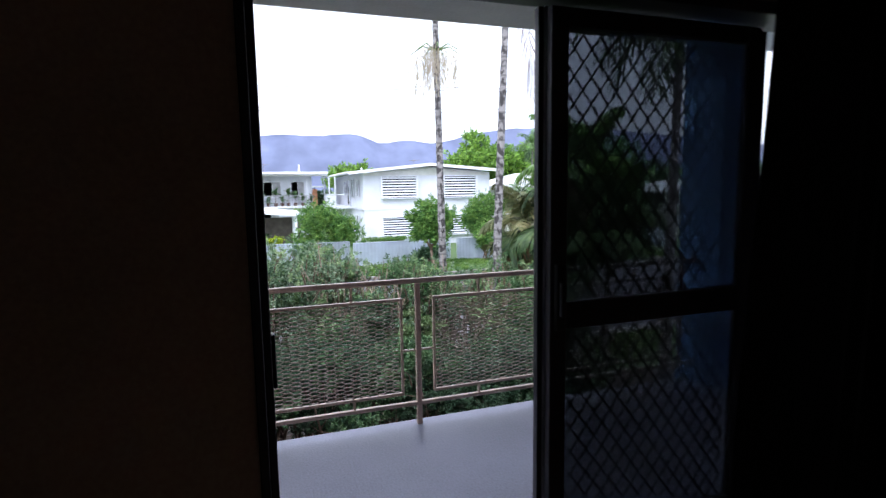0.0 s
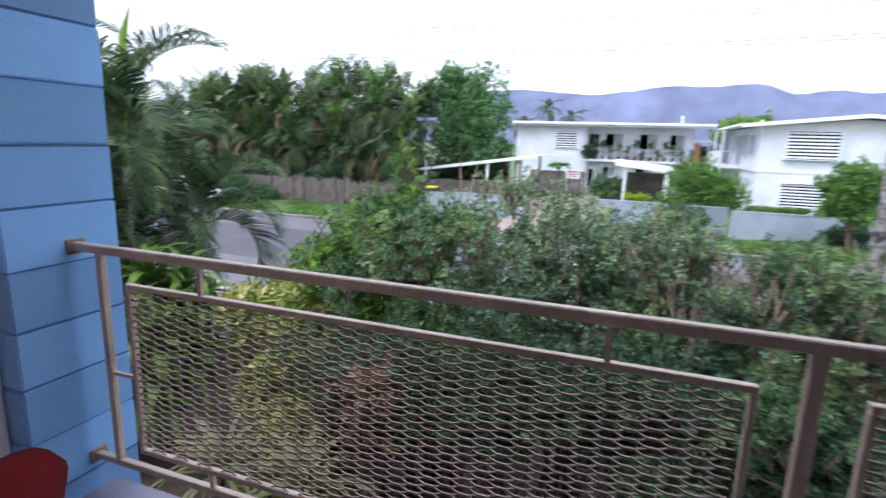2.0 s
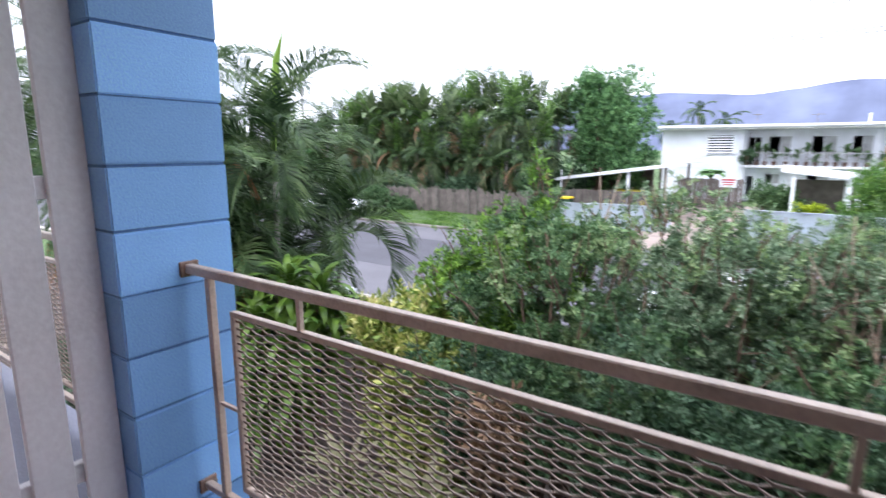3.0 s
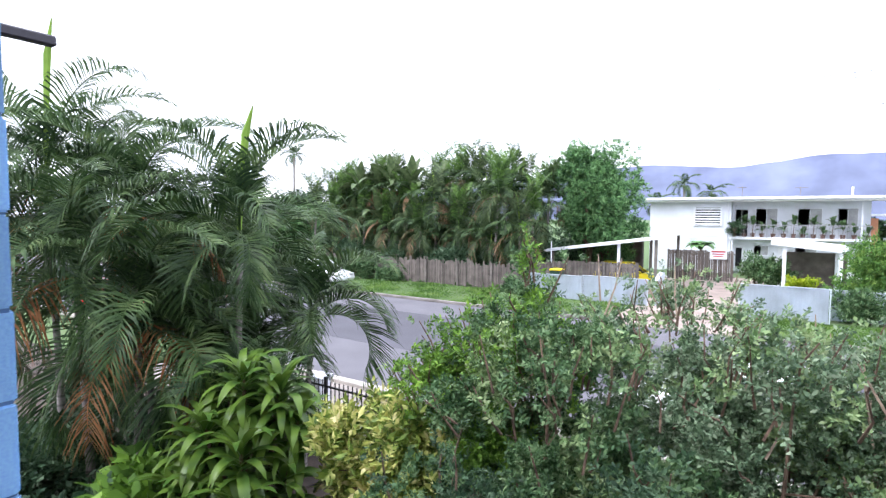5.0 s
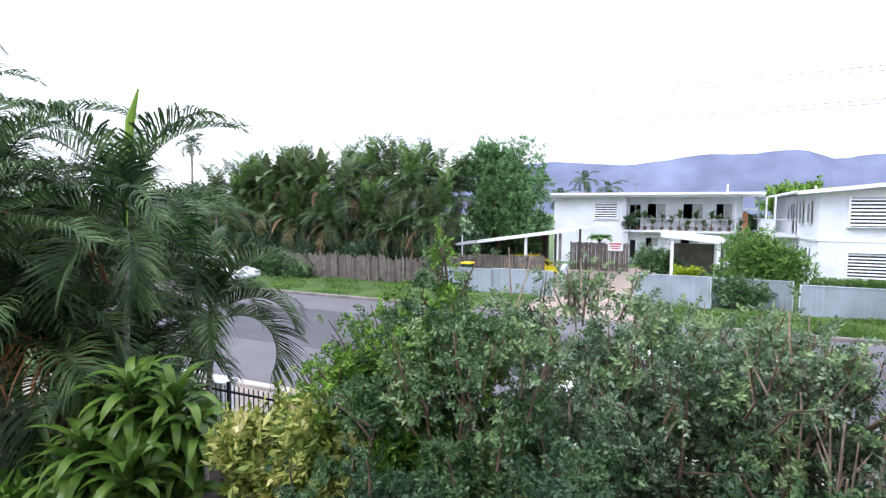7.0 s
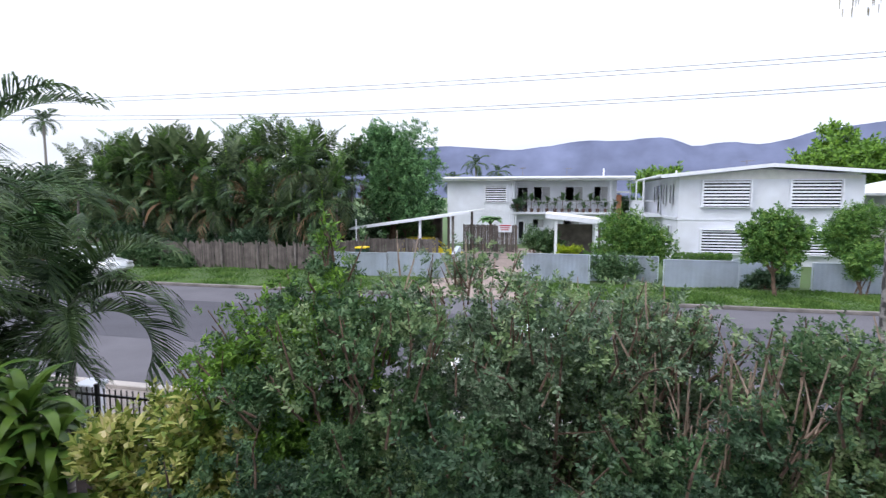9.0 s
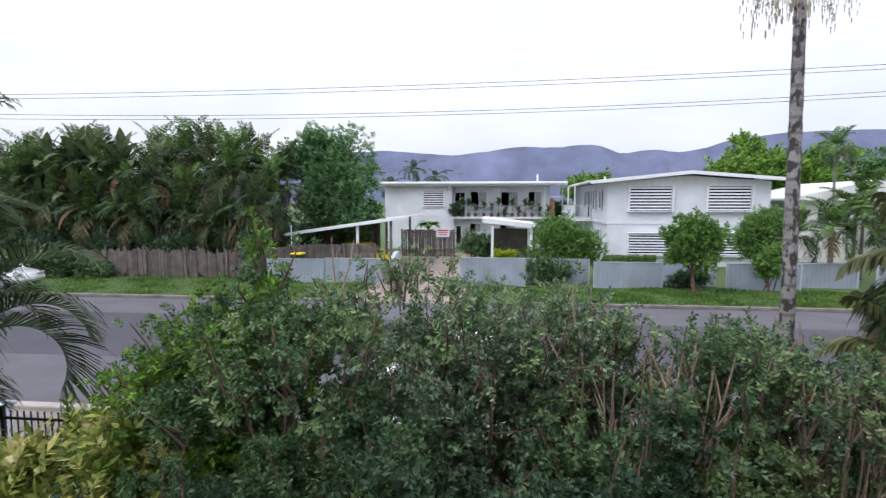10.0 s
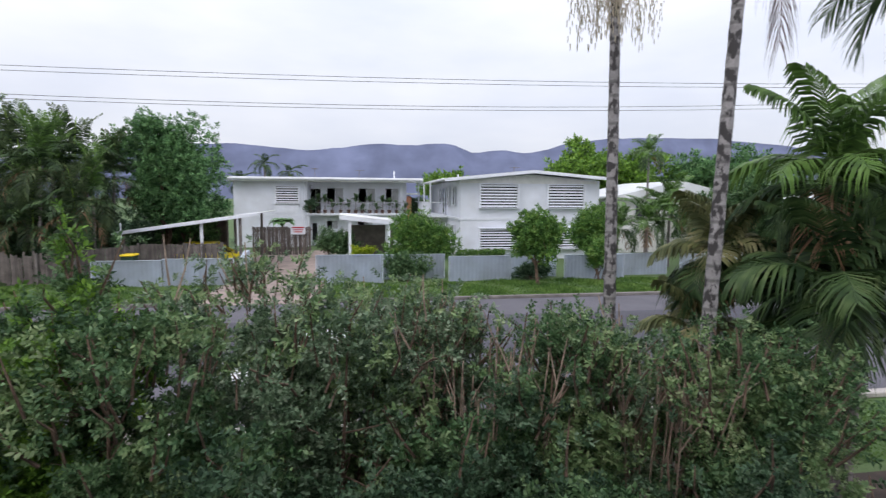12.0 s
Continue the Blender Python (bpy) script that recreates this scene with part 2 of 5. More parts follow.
L_rust = leaf_mat("rusty_dead_fronds", [(0.093, 0.046, 0.02), (0.187, 0.092, 0.035), (0.255, 0.147, 0.06), (0.306, 0.202, 0.1)], rough=0.8, through=0.2)
L_palmbr = leaf_mat("bright_palm_leaflets", [(0.035, 0.085, 0.025), (0.07, 0.16, 0.04), (0.12, 0.26, 0.06), (0.16, 0.32, 0.08)], rough=0.35)
L_dead = leaf_mat("dead_fronds", [(0.10, 0.07, 0.04), (0.17, 0.125, 0.07), (0.23, 0.175, 0.105), (0.29, 0.23, 0.15)], rough=0.8, through=0.15)
L_young = leaf_mat("young_shrub_leaves", [(0.081, 0.174, 0.067), (0.148, 0.282, 0.115), (0.23, 0.37, 0.17), (0.31, 0.45, 0.25)])
L_spear = leaf_mat("new_spear_leaf", [(0.16, 0.32, 0.05), (0.22, 0.42, 0.07), (0.28, 0.5, 0.1)])
L_cordy = leaf_mat("strap_leaves", [(0.02, 0.062, 0.013), (0.048, 0.122, 0.022), (0.11, 0.22, 0.036), (0.28, 0.36, 0.1)], rough=0.3)
L_croton = leaf_mat("yellow_croton_leaves", [(0.06, 0.13, 0.025), (0.18, 0.3, 0.055), (0.46, 0.56, 0.18), (0.68, 0.73, 0.4)], rough=0.4, patch=4.0)
L_tree = leaf_mat("tree_leaves", [(0.032, 0.1, 0.04), (0.075, 0.2, 0.075), (0.14, 0.32, 0.12), (0.2, 0.42, 0.17)])
L_round = leaf_mat("round_shrub_leaves", [(0.03, 0.105, 0.022), (0.075, 0.2, 0.042), (0.14, 0.31, 0.068), (0.24, 0.42, 0.1)])
L_lime = leaf_mat("lime_hedge_leaves", [(0.16, 0.28, 0.01), (0.27, 0.42, 0.02), (0.38, 0.5, 0.04)])
L_flower = leaf_mat("palm_flower_strings", [(0.30, 0.33, 0.22), (0.42, 0.45, 0.33), (0.5, 0.53, 0.44)], rough=0.8)
L_variegated = leaf_mat("variegated_straps", [(0.07, 0.13, 0.04), (0.16, 0.21, 0.09), (0.42, 0.41, 0.27)])


# ---- builders ----
def mesh_of(name, verts, faces, material, smooth=False):
    me = bpy.data.meshes.new(name)
    verts = np.asarray(verts, dtype=np.float32).reshape(-1, 3)
    faces = np.asarray(faces, dtype=np.int32)
    k = faces.shape[1]
    me.vertices.add(len(verts))
    me.vertices.foreach_set("co", verts.ravel())
    me.loops.add(faces.size)
    me.loops.foreach_set("vertex_index", faces.ravel())
    me.polygons.add(len(faces))
    me.polygons.foreach_set("loop_start", np.arange(0, faces.size, k, dtype=np.int32))
    me.polygons.foreach_set("loop_total", np.full(len(faces), k, dtype=np.int32))
    if smooth:
        me.polygons.foreach_set("use_smooth", np.ones(len(faces), dtype=bool))
    me.update(calc_edges=True)
    me.materials.append(material)
    return me


def link(name, me, parent=None, m=None, label="", category="", group="", kind=""):
    ob = new(name, me)
    if parent:
        ob.parent = parent
    if m is not None:
        ob.matrix_basis = m
    return tagged(ob, label, category, group, kind)


def part(name, bm, material, parent, label="", m=None, smooth=False, kind=""):
    me = bpy.data.meshes.new(name)
    if smooth:
        for f in bm.faces:
            f.smooth = True
    bm.to_mesh(me)
    bm.free()
    me.materials.append(material)
    return link(name, me, parent, m, label, kind=kind)


def thing(name, label, category, group="", kind="", at=(0, 0, 0), turn=0.0):
    return tagged(link(name, None, None, pose(*at, 0, 0, turn)), label, category, group, kind)


def box(bm, x0, x1, y0, y1, z0, z1, m=None):
    vs = [bm.verts.new(p) for p in ((x0, y0, z0), (x1, y0, z0), (x1, y1, z0), (x0, y1, z0), (x0, y0, z1), (x1, y0, z1), (x1, y1, z1), (x0, y1, z1))]
    for f in ((0, 3, 2, 1), (4, 5, 6, 7), (0, 1, 5, 4), (1, 2, 6, 5), (2, 3, 7, 6), (3, 0, 4, 7)):
        bm.faces.new([vs[i] for i in f])
    if m is not None:
        bmesh.ops.transform(bm, matrix=m, verts=vs)
    return vs


def boxes(*dims, bevel=0.0):
    bm = bmesh.new()
    for d in dims:
        box(bm, *d)
    if bevel:
        bmesh.ops.bevel(bm, geom=bm.edges[:], offset=bevel, segments=1, affect='EDGES')
    return bm


def prism(points, y0, y1, axis="y"):
    """A side profile of (a, z) points, drawn out between y0 and y1."""
    bm = bmesh.new()
    def put(a, d, z):
        return (a, d, z) if axis == "y" else (d, a, z)
    lo = [bm.verts.new(put(a, y0, z)) for a, z in points]
    hi = [bm.verts.new(put(a, y1, z)) for a, z in points]
    n = len(points)
    bm.faces.new(lo)
    bm.faces.new(hi[::-1])
    for i in range(n):
        bm.faces.new((lo[i], hi[i], hi[(i + 1) % n], lo[(i + 1) % n]))
    bmesh.ops.recalc_face_normals(bm, faces=bm.faces[:])
    return bm


def tube(path, radii, sides=7, bm=None):
    """A tapered round bar along a path."""
    bm = bm or bmesh.new()
    rings = []
    path = [Vector(p) for p in path]
    for i, p in enumerate(path):
        d = (path[min(i + 1, len(path) - 1)] - path[max(i - 1, 0)]).normalized()
        a = d.orthogonal().normalized() if not rings else (ref - d * ref.dot(d)).normalized()
        ref = a
        b = d.cross(a)
        r = radii[i] if hasattr(radii, "__len__") else radii
        rings.append([bm.verts.new(p + (a * math.cos(k * math.tau / sides) + b * math.sin(k * math.tau / sides)) * r) for k in range(sides)])
    for r0, r1 in zip(rings, rings[1:]):
        for k in range(sides):
            bm.faces.new((r0[k], r0[(k + 1) % sides], r1[(k + 1) % sides], r1[k]))
    bm.faces.new(rings[0][::-1])
    bm.faces.new(rings[-1])
    return bm


def turn_to(rng, n, up=0.5):
    """n random turns as matrices; up draws their first axis towards the sky."""
    d = rng.normal(size=(n, 3))
    d[:, 2] = d[:, 2] * 0.8 + up
    d /= np.linalg.norm(d, axis=1, keepdims=True)
    s = rng.normal(size=(n, 3))
    b = np.cross(d, s)
    b /= np.linalg.norm(b, axis=1, keepdims=True)
    c = np.cross(d, b)
    return np.stack([d, b, c], axis=2)


def spray(rng, leaves=14, length=0.3, leaf=0.06, width=0.026):
    """A twig's leaves along the first axis: (leaves, 4, 3)."""
    out = []
    for i in range(leaves):
        s = (i + 0.6) / leaves * length
        a = i * 2.4 + rng.uniform(-0.4, 0.4)
        side = np.array([0, math.cos(a), math.sin(a)])
        d = np.array([0.65, 0, 0]) + side * rng.uniform(0.6, 1.1)
        d /= np.linalg.norm(d)
        w = np.cross(d, rng.normal(size=3))
        w /= np.linalg.norm(w)
        n = np.cross(d, w)
        p = np.array([s, 0, 0])
        ln, wd = leaf * rng.uniform(0.7, 1.2), width * rng.uniform(0.8, 1.2)
        out.append([p, p + d * ln * 0.5 + w * wd * 0.5 + n * wd * 0.12, p + d * ln - n * wd * 0.15, p + d * ln * 0.5 - w * wd * 0.5 + n * wd * 0.12])
    return np.array(out)


def leaf_mesh(name, points, rng, material, leaves=14, length=0.3, leaf=0.06, width=0.026, up=0.5):
    """Sprays of leaves at many points, in one mesh."""
    n = len(points)
    temps = np.stack([spray(rng, leaves, length, leaf, width) for _ in range(6)])
    t = temps[rng.integers(0, 6, n)] * rng.uniform(0.7, 1.3, (n, 1, 1, 1))
    v = np.einsum("nij,nlkj->nlki", turn_to(rng, n, up), t) + points[:, None, None, :]
    v = v.reshape(-1, 3)
    return mesh_of(name, v, np.arange(len(v), dtype=np.int32).reshape(-1, 4), material)


def blob_points(rng, n, c, r, shell=0.55, lumps=9, low=-1.0, size=(0.32, 0.55), spread=(0.35, 0.72)):
    """Points in a lumpy crown about c: several overlapping clumps with gaps between."""
    cs = rng.normal(size=(lumps, 3))
    cs /= np.linalg.norm(cs, axis=1, keepdims=True)
    cs[:, 2] = np.maximum(cs[:, 2], low)
    cs *= rng.uniform(*spread, (lumps, 1))
    rs = rng.uniform(*size, lumps)
    k = rng.integers(0, lumps, n)
    d = rng.normal(size=(n, 3))
    d /= np.linalg.norm(d, axis=1, keepdims=True)
    q = cs[k] + d * (rs[k] * (shell + (1 - shell) * rng.uniform(0, 1, n)) * rng.uniform(0.8, 1.08, n))[:, None]
    return np.array(c) + q * np.array(r), np.array(c) + cs * np.array(r), k


def limbs(base, tips, r0, rng, sides=6):
    """A trunk that forks into limbs which end at the tips."""
    bm = bmesh.new()
    base = Vector(base)
    top = sum((Vector(t) for t in tips), Vector()) / len(tips)
    fork = base.lerp(top, 0.45)
    tube([base, base.lerp(fork, 0.5) + Vector((rng.normal() * r0, rng.normal() * r0, 0)), fork], [r0, r0 * 0.85, r0 * 0.7], sides, bm)
    for t in tips:
        t = Vector(t)
        mid = fork.lerp(t, 0.5) + Vector((rng.normal(), rng.normal(), rng.normal() * 0.5)) * (t - fork).length * 0.08
        tube([fork - Vector((0, 0, r0)), mid, t], [r0 * 0.55, r0 * 0.32, r0 * 0.1], 5, bm)
    return bm


def frond_mesh(name, material, length=2.0, rise=60, droop=110, pairs=38, leaf=0.42, width=0.03, vee=35, hang=0.35, seed=1, ragged=0.1, stalk=0.14):
    """A feather palm frond that leaves the origin along x, arching: rachis with leaflets in two rows."""
    rng = np.random.default_rng(seed)
    n = 26
    ang = np.radians(rise - droop * np.linspace(0, 1, n) ** 1.2)
    step = length / (n - 1)
    xs = np.concatenate([[0], np.cumsum(np.cos(ang[:-1]) * step)])
    zs = np.concatenate([[0], np.cumsum(np.sin(ang[:-1]) * step)])
    V, F = [], []
    def quad(a, b, c, d):
        i = len(V)
        V.extend((a, b, c, d))
        F.append((i, i + 1, i + 2, i + 3))
    for i in range(n - 1):
        r = 0.016 * (1 - i / n) + 0.003
        p, q = np.array([xs[i], 0, zs[i]]), np.array([xs[i + 1], 0, zs[i + 1]])
        for u, w in (((0, r, 0), (0, 0, r)), ((0, 0, r), (0, -r, 0)), ((0, -r, 0), (0, r, 0))):
            quad(p + u, q + u, q + w, p + w)
    for k in range(pairs):
        s = stalk + (1 - stalk) * (k + 0.5) / pairs
        f = s * (n - 1)
        i = min(int(f), n - 2)
        p = np.array([xs[i] + (xs[i + 1] - xs[i]) * (f - i), 0, zs[i] + (zs[i + 1] - zs[i]) * (f - i)])
        fwd = np.array([math.cos(ang[i]), 0, math.sin(ang[i])])
        nrm = np.array([-fwd[2], 0, fwd[0]])
        ln = leaf * (0.35 + 0.65 * math.sin(math.pi * min(1, 0.18 + s * 0.8))) * rng.uniform(1 - ragged, 1 + ragged)
        for side in (-1, 1):
            if rng.uniform() < ragged * 0.25:
                continue
            a = math.radians(rng.normal(66 - 28 * s, 5))
            out = fwd * math.cos(a) + np.array([0, side, 0]) * math.sin(a) * math.cos(math.radians(vee)) + nrm * math.sin(a) * math.sin(math.radians(vee))
            out /= np.linalg.norm(out)
            wv = fwd * (width / 2)
            m1 = p + out * ln * 0.45 + np.array([0, 0, -hang * ln * 0.12])
            m2 = p + out * ln * 0.8 + np.array([0, 0, -hang * ln * 0.42])
            tip = p + out * ln * 0.97 + np.array([0, 0, -hang * ln * 0.85])
            i0 = len(V)
            V.extend((p - wv * 0.5, p + wv * 0.5, m1 + wv, m1 - wv, m2 + wv * 0.75, m2 - wv * 0.75, tip + wv * 0.12, tip - wv * 0.12))
            F.extend(((i0, i0 + 1, i0 + 2, i0 + 3), (i0 + 3, i0 + 2, i0 + 4, i0 + 5), (i0 + 5, i0 + 4, i0 + 6, i0 + 7)))
    return mesh_of(name, np.array(V), np.array(F), material)


def strap_mesh(name, material, length=0.6, width=0.08, rise=60, droop=90, segs=6, fold=0.2):
    """A long strap leaf along x with a folded midrib."""
    ang = np.radians(rise - droop * np.linspace(0, 1, segs + 1) ** 1.3)
    p = np.zeros(3)
    V, F = [], []
    for i in range(segs + 1):
        s = i / segs
        w = width * 0.5 * (math.sin(math.pi * (0.12 + 0.88 * s)) ** 0.7 if s < 1 else 0.03)
        V.extend((p + (0, w, w * fold), p + (0, 0, 0), p + (0, -w, w * fold)))
        p = p + np.array([math.cos(ang[i]), 0, math.sin(ang[i])]) * length / segs
    for i in range(segs):
        a = i * 3
        F.extend(((a, a + 1, a + 4, a + 3), (a + 1, a + 2, a + 5, a + 4)))
    return mesh_of(name, np.array(V), np.array(F), material)


# ---- structure: the flat and its balcony ----
RAIL_Y, PIL_L, PIL_R = 3.04, -1.3, 3.34


def structure(name, bm, material, label=""):
    return tagged(part(name, bm, material, None), label, kind="structure")


structure("floor", boxes((-3.2, 3.6, -3.2, 1.44, -0.2, 0.0)), M_rfloor, "dark timber floor of the unlit room")
structure("ceiling", boxes((-3.2, 3.6, -3.2, 1.44, 2.62, 2.73)), M_room, "ceiling of the unlit room")
structure("wall_south", boxes((-3.2, 3.6, -3.3, -3.2, -0.2, 2.73)), M_room, "plain dark wall behind")
structure("wall_west", boxes((-3.3, -3.2, -3.3, 1.6, -0.2, 2.73)), M_room, "plain dark side wall")
structure("wall_east", boxes((3.6, 3.7, -3.3, 1.6, -0.2, 2.73)), M_room, "plain dark side wall")
structure("wall_north", boxes((-3.2, 0.028, 1.44, 1.6, 0.0, 2.73), (2.85, 3.6, 1.44, 1.6, 0.0, 2.73), (0.028, 2.85, 1.44, 1.6, 2.33, 2.73)), M_room,
          "dark wall with the balcony door opening")
structure("balcony_floor", boxes((-6.0, 8.0, 1.44, 3.12, -0.2, 0.0), bevel=0.012), M_floorb, "grey painted concrete balcony floor")
structure("balcony_soffit", boxes((-6.0, 8.0, 1.6, 3.3, 2.73, 2.85)), M_soffit, "white soffit over the balcony")
structure("lower_wall", boxes((-6.0, 8.0, 1.45, 1.6, G, -0.2)), M_white, "painted lower wall under the balcony")
structure("outer_wall", boxes((-6.0, -3.3, 1.44, 1.6, -0.2, 2.73), (3.7, 8.0, 1.44, 1.6, -0.2, 2.73)), M_white, "white outside wall along the balcony")
beam = thing("roof_beam", "dark brown beam end jutting out past the eave", "beam", kind="structure")
part("beam", boxes((-3.5, -3.44, 3.1, 4.13, 2.52, 2.58), bevel=0.01), M_dark, beam)

# ---- sliding door and security screen ----
frame_ob = thing("door_1", "open bronze aluminium sliding door frame", "door frame", kind="structure", at=(-0.1, -0.2, 0))
part("jamb", boxes((0.128, 0.158, 1.62, 1.82, 0.0, 2.33), (0.158, 0.183, 1.66, 1.70, 0.0, 2.3), (0.158, 0.173, 1.74, 1.77, 0.0, 2.3), bevel=0.003), M_alu, frame_ob)
part("jamb", boxes((2.9, 2.95, 1.62, 1.82, 0.0, 2.33), bevel=0.003), M_alu, frame_ob)
part("head", boxes((0.173, 2.9, 1.62, 1.82, 2.28, 2.33), bevel=0.003), M_alu, frame_ob)
part("track", boxes((0.173, 2.9, 1.62, 1.82, 0.0, 0.015), (0.173, 2.9, 1.68, 1.69, 0.015, 0.03), (0.173, 2.9, 1.75, 1.76, 0.015, 0.03)), M_alu, frame_ob)
part("latch_keeper", boxes((0.183, 0.195, 1.665, 1.695, 0.95, 1.13), bevel=0.003), M_black, frame_ob)


def screen_door(x0, x1, y):
    d = thing("security_screen_door", "dark aluminium security screen door with diamond grille, slid half open", "screen door", at=(-0.025, -0.15, 0))
    s = 0.075
    z0, z1, m0, m1 = 0.03, 2.26, 1.02, 1.13
    part("stile", boxes((x0, x0 + s, y - 0.02, y + 0.02, z0, z1), bevel=0.004), M_alu, d)
    part("stile", boxes((x1 - s, x1, y - 0.02, y + 0.02, z0, z1), bevel=0.004), M_alu, d)
    part("top_rail", boxes((x0 + s, x1 - s, y - 0.02, y + 0.02, z1 - 0.07, z1), bevel=0.004), M_alu, d)
    part("middle_rail", boxes((x0 + s, x1 - s, y - 0.02, y + 0.02, m0, m1), bevel=0.004), M_alu, d)
    part("bottom_rail", boxes((x0 + s, x1 - s, y - 0.02, y + 0.02, z0, z0 + 0.09), bevel=0.004), M_alu, d)
    for a, b in ((z0 + 0.09, m0), (m1, z1 - 0.07)):
        bm = bmesh.new()
        w, h = 0.078, 0.104
        cols, rows = int((x1 - x0 - 2 * s) / w) + 1, int((b - a) / h) + 1
        for i in range(-rows, cols + rows):
            for sgn in (1, -1):
                pts = []
                for k in range(rows * 2 + 1):
                    x = x0 + s + (i + sgn * k * 0.5 if sgn > 0 else i + rows - k * 0.5) * w
                    z = a + k * h * 0.5
                    if x0 + s - 0.001 <= x <= x1 - s + 0.001 and z <= b:
                        pts.append((x, z))
                if len(pts) > 1:
                    for (xa, za), (xb, zb) in zip(pts, pts[1:]):
                        L = math.hypot(xb - xa, zb - za)
                        m = Matrix.Translation((xa, y + 0.006, za)) @ Matrix.Rotation(-math.atan2(zb - za, xb - xa), 4, 'Y')
                        box(bm, 0, L, -0.003, 0.003, -0.0035, 0.0035, m)
        part("diamond_grille", bm, M_black, d, "black diamond grille")
        part("insect_mesh", boxes((x0 + s, x1 - s, y - 0.006, y - 0.005, a, b)), M_screen, d, "fine black insect mesh")
    lock = part("lock_plate", boxes((x0 + 0.015, x0 + 0.06, y - 0.04, y - 0.02, 1.02, 1.29), bevel=0.006), M_black, d, "black lock plate")
    part("pull", boxes((x0 + 0.028, x0 + 0.046, y - 0.06, y - 0.04, 1.08, 1.22), bevel=0.005), M_black, lock)
    return d


screen_door(1.157, 2.2, 1.69)
gd = thing("sliding_glass_door", "aluminium framed sliding glass door slid open", "glass door", at=(-0.025, -0.15, 0))
part("stile", boxes((1.13, 1.153, 1.722, 1.757, 0.03, 2.27), bevel=0.003), M_alu, gd)
part("edge_strip", boxes((1.153, 1.165, 1.712, 1.757, 0.03, 2.27)), M_silver, gd, "satin silver edge strip")
part("stile", boxes((2.24, 2.3, 1.735, 1.775, 0.03, 2.27), bevel=0.003), M_alu, gd)
part("rail", boxes((1.165, 2.24, 1.735, 1.775, 2.21, 2.27)), M_alu, gd)
part("rail", boxes((1.165, 2.24, 1.735, 1.775, 0.03, 0.1)), M_alu, gd)
pane = part("pane", boxes((1.165, 2.24, 1.753, 1.757, 0.1, 2.21)), M_glass, gd)
pane.visible_shadow = False
cur = bmesh.new()
n = 60
lo = [cur.verts.new((1.985 + 1.315 * i / n, 1.52 + 0.035 * math.sin(i * 0.9) + 0.012 * math.sin(i * 2.3), 0.03)) for i in range(n + 1)]
hi = [cur.verts.new((2.135 + 1.165 * i / n, 1.53 + 0.03 * math.sin(i * 0.9), 2.44)) for i in range(n + 1)]
for i in range(n):
    cur.faces.new((lo[i], lo[i + 1], hi[i + 1], hi[i]))
bmesh.ops.solidify(cur, geom=cur.faces[:], thickness=0.004)
cu = thing("curtain", "dark curtain drawn aside beside the balcony door", "curtain", at=(-0.045, -0.15, 0))
part("cloth", cur, M_curtain, cu, smooth=True)
part("curtain_rod", tube([(2.2, 1.54, 2.46), (3.4, 1.54, 2.46)], 0.012, 8), M_alu, cu)


# ---- pillars of painted block ----
def pillar(x0, x1, name):
    p = thing(name, "light blue painted concrete block pillar at the balcony edge", "pillar", "balcony pillars", kind="structure")
    part("core", boxes((x0 + 0.006, x1 - 0.006, 2.816, 3.214, G, 2.73)), M_mortar, p)
    b = bmesh.new()
    box(b, x0, x1, 2.81, 3.22, 0.0025, 0.2075)
    bmesh.ops.bevel(b, geom=b.edges[:], offset=0.005, segments=2, affect='EDGES')
    first = part("block", b, M_blue, p, m=pose(0, 0, 0.09))
    for k in range(-13, 13):
        if k:
            link("block", first.data, p, pose(0.002 * math.sin(k * 2.1), 0.0015 * math.cos(k * 3.7), 0.09 + 0.21 * k))
    return p


pillar(PIL_L - 0.2, PIL_L, "pillar_1")
pillar(PIL_R, PIL_R + 0.2, "pillar_2")

# ---- privacy screen of upright boards between the balconies ----
ps = thing("privacy_screen", "pale painted upright board screen between the balconies", "screen")
brd = boxes((-1.425, -1.4, 0.0, 0.115, 0.06, 2.72), bevel=0.003)
b0 = part("board", brd, M_slat, ps, m=pose(0, 2.69, 0))
for k in range(1, 8):
    link("board", b0.data, ps, pose(0.002 * math.sin(k * 5), 2.69 - 0.146 * k, 0))
for z in (0.3, 1.25, 2.3):
    part("batten", boxes((-1.46, -1.425, 1.65, 2.805, z, z + 0.07), bevel=0.003), M_slat, ps)


# ---- balustrade ----
def mesh_panel(bm, x0, x1, z0, z1, y):
    """Flattened expanded metal: strands that swing between two heights and meet their neighbours."""
    h, per, flat = 0.0128, 0.108, 0.031
    n = int((z1 - z0) / h)
    knots = []
    x = x0
    up = 1
    while x < x1:
        knots += [(x, up), (min(x + flat, x1), up)]
        x += per / 2
        up = -up
    for k in range(n + 1):
        sg = 1 if k % 2 else -1
        zc = z0 + k * h
        ring = []
        for x, u in knots:
            z = zc + sg * u * h * 0.375
            ring.append([bm.verts.new((x, y + dy, z + dz)) for dy, dz in ((-0.002, -0.0021), (0.002, -0.0021), (0.002, 0.0021), (-0.002, 0.0021))])
        for a, b in zip(ring, ring[1:]):
            for j in range(4):
                bm.faces.new((a[j], a[(j + 1) % 4], b[(j + 1) % 4], b[j]))


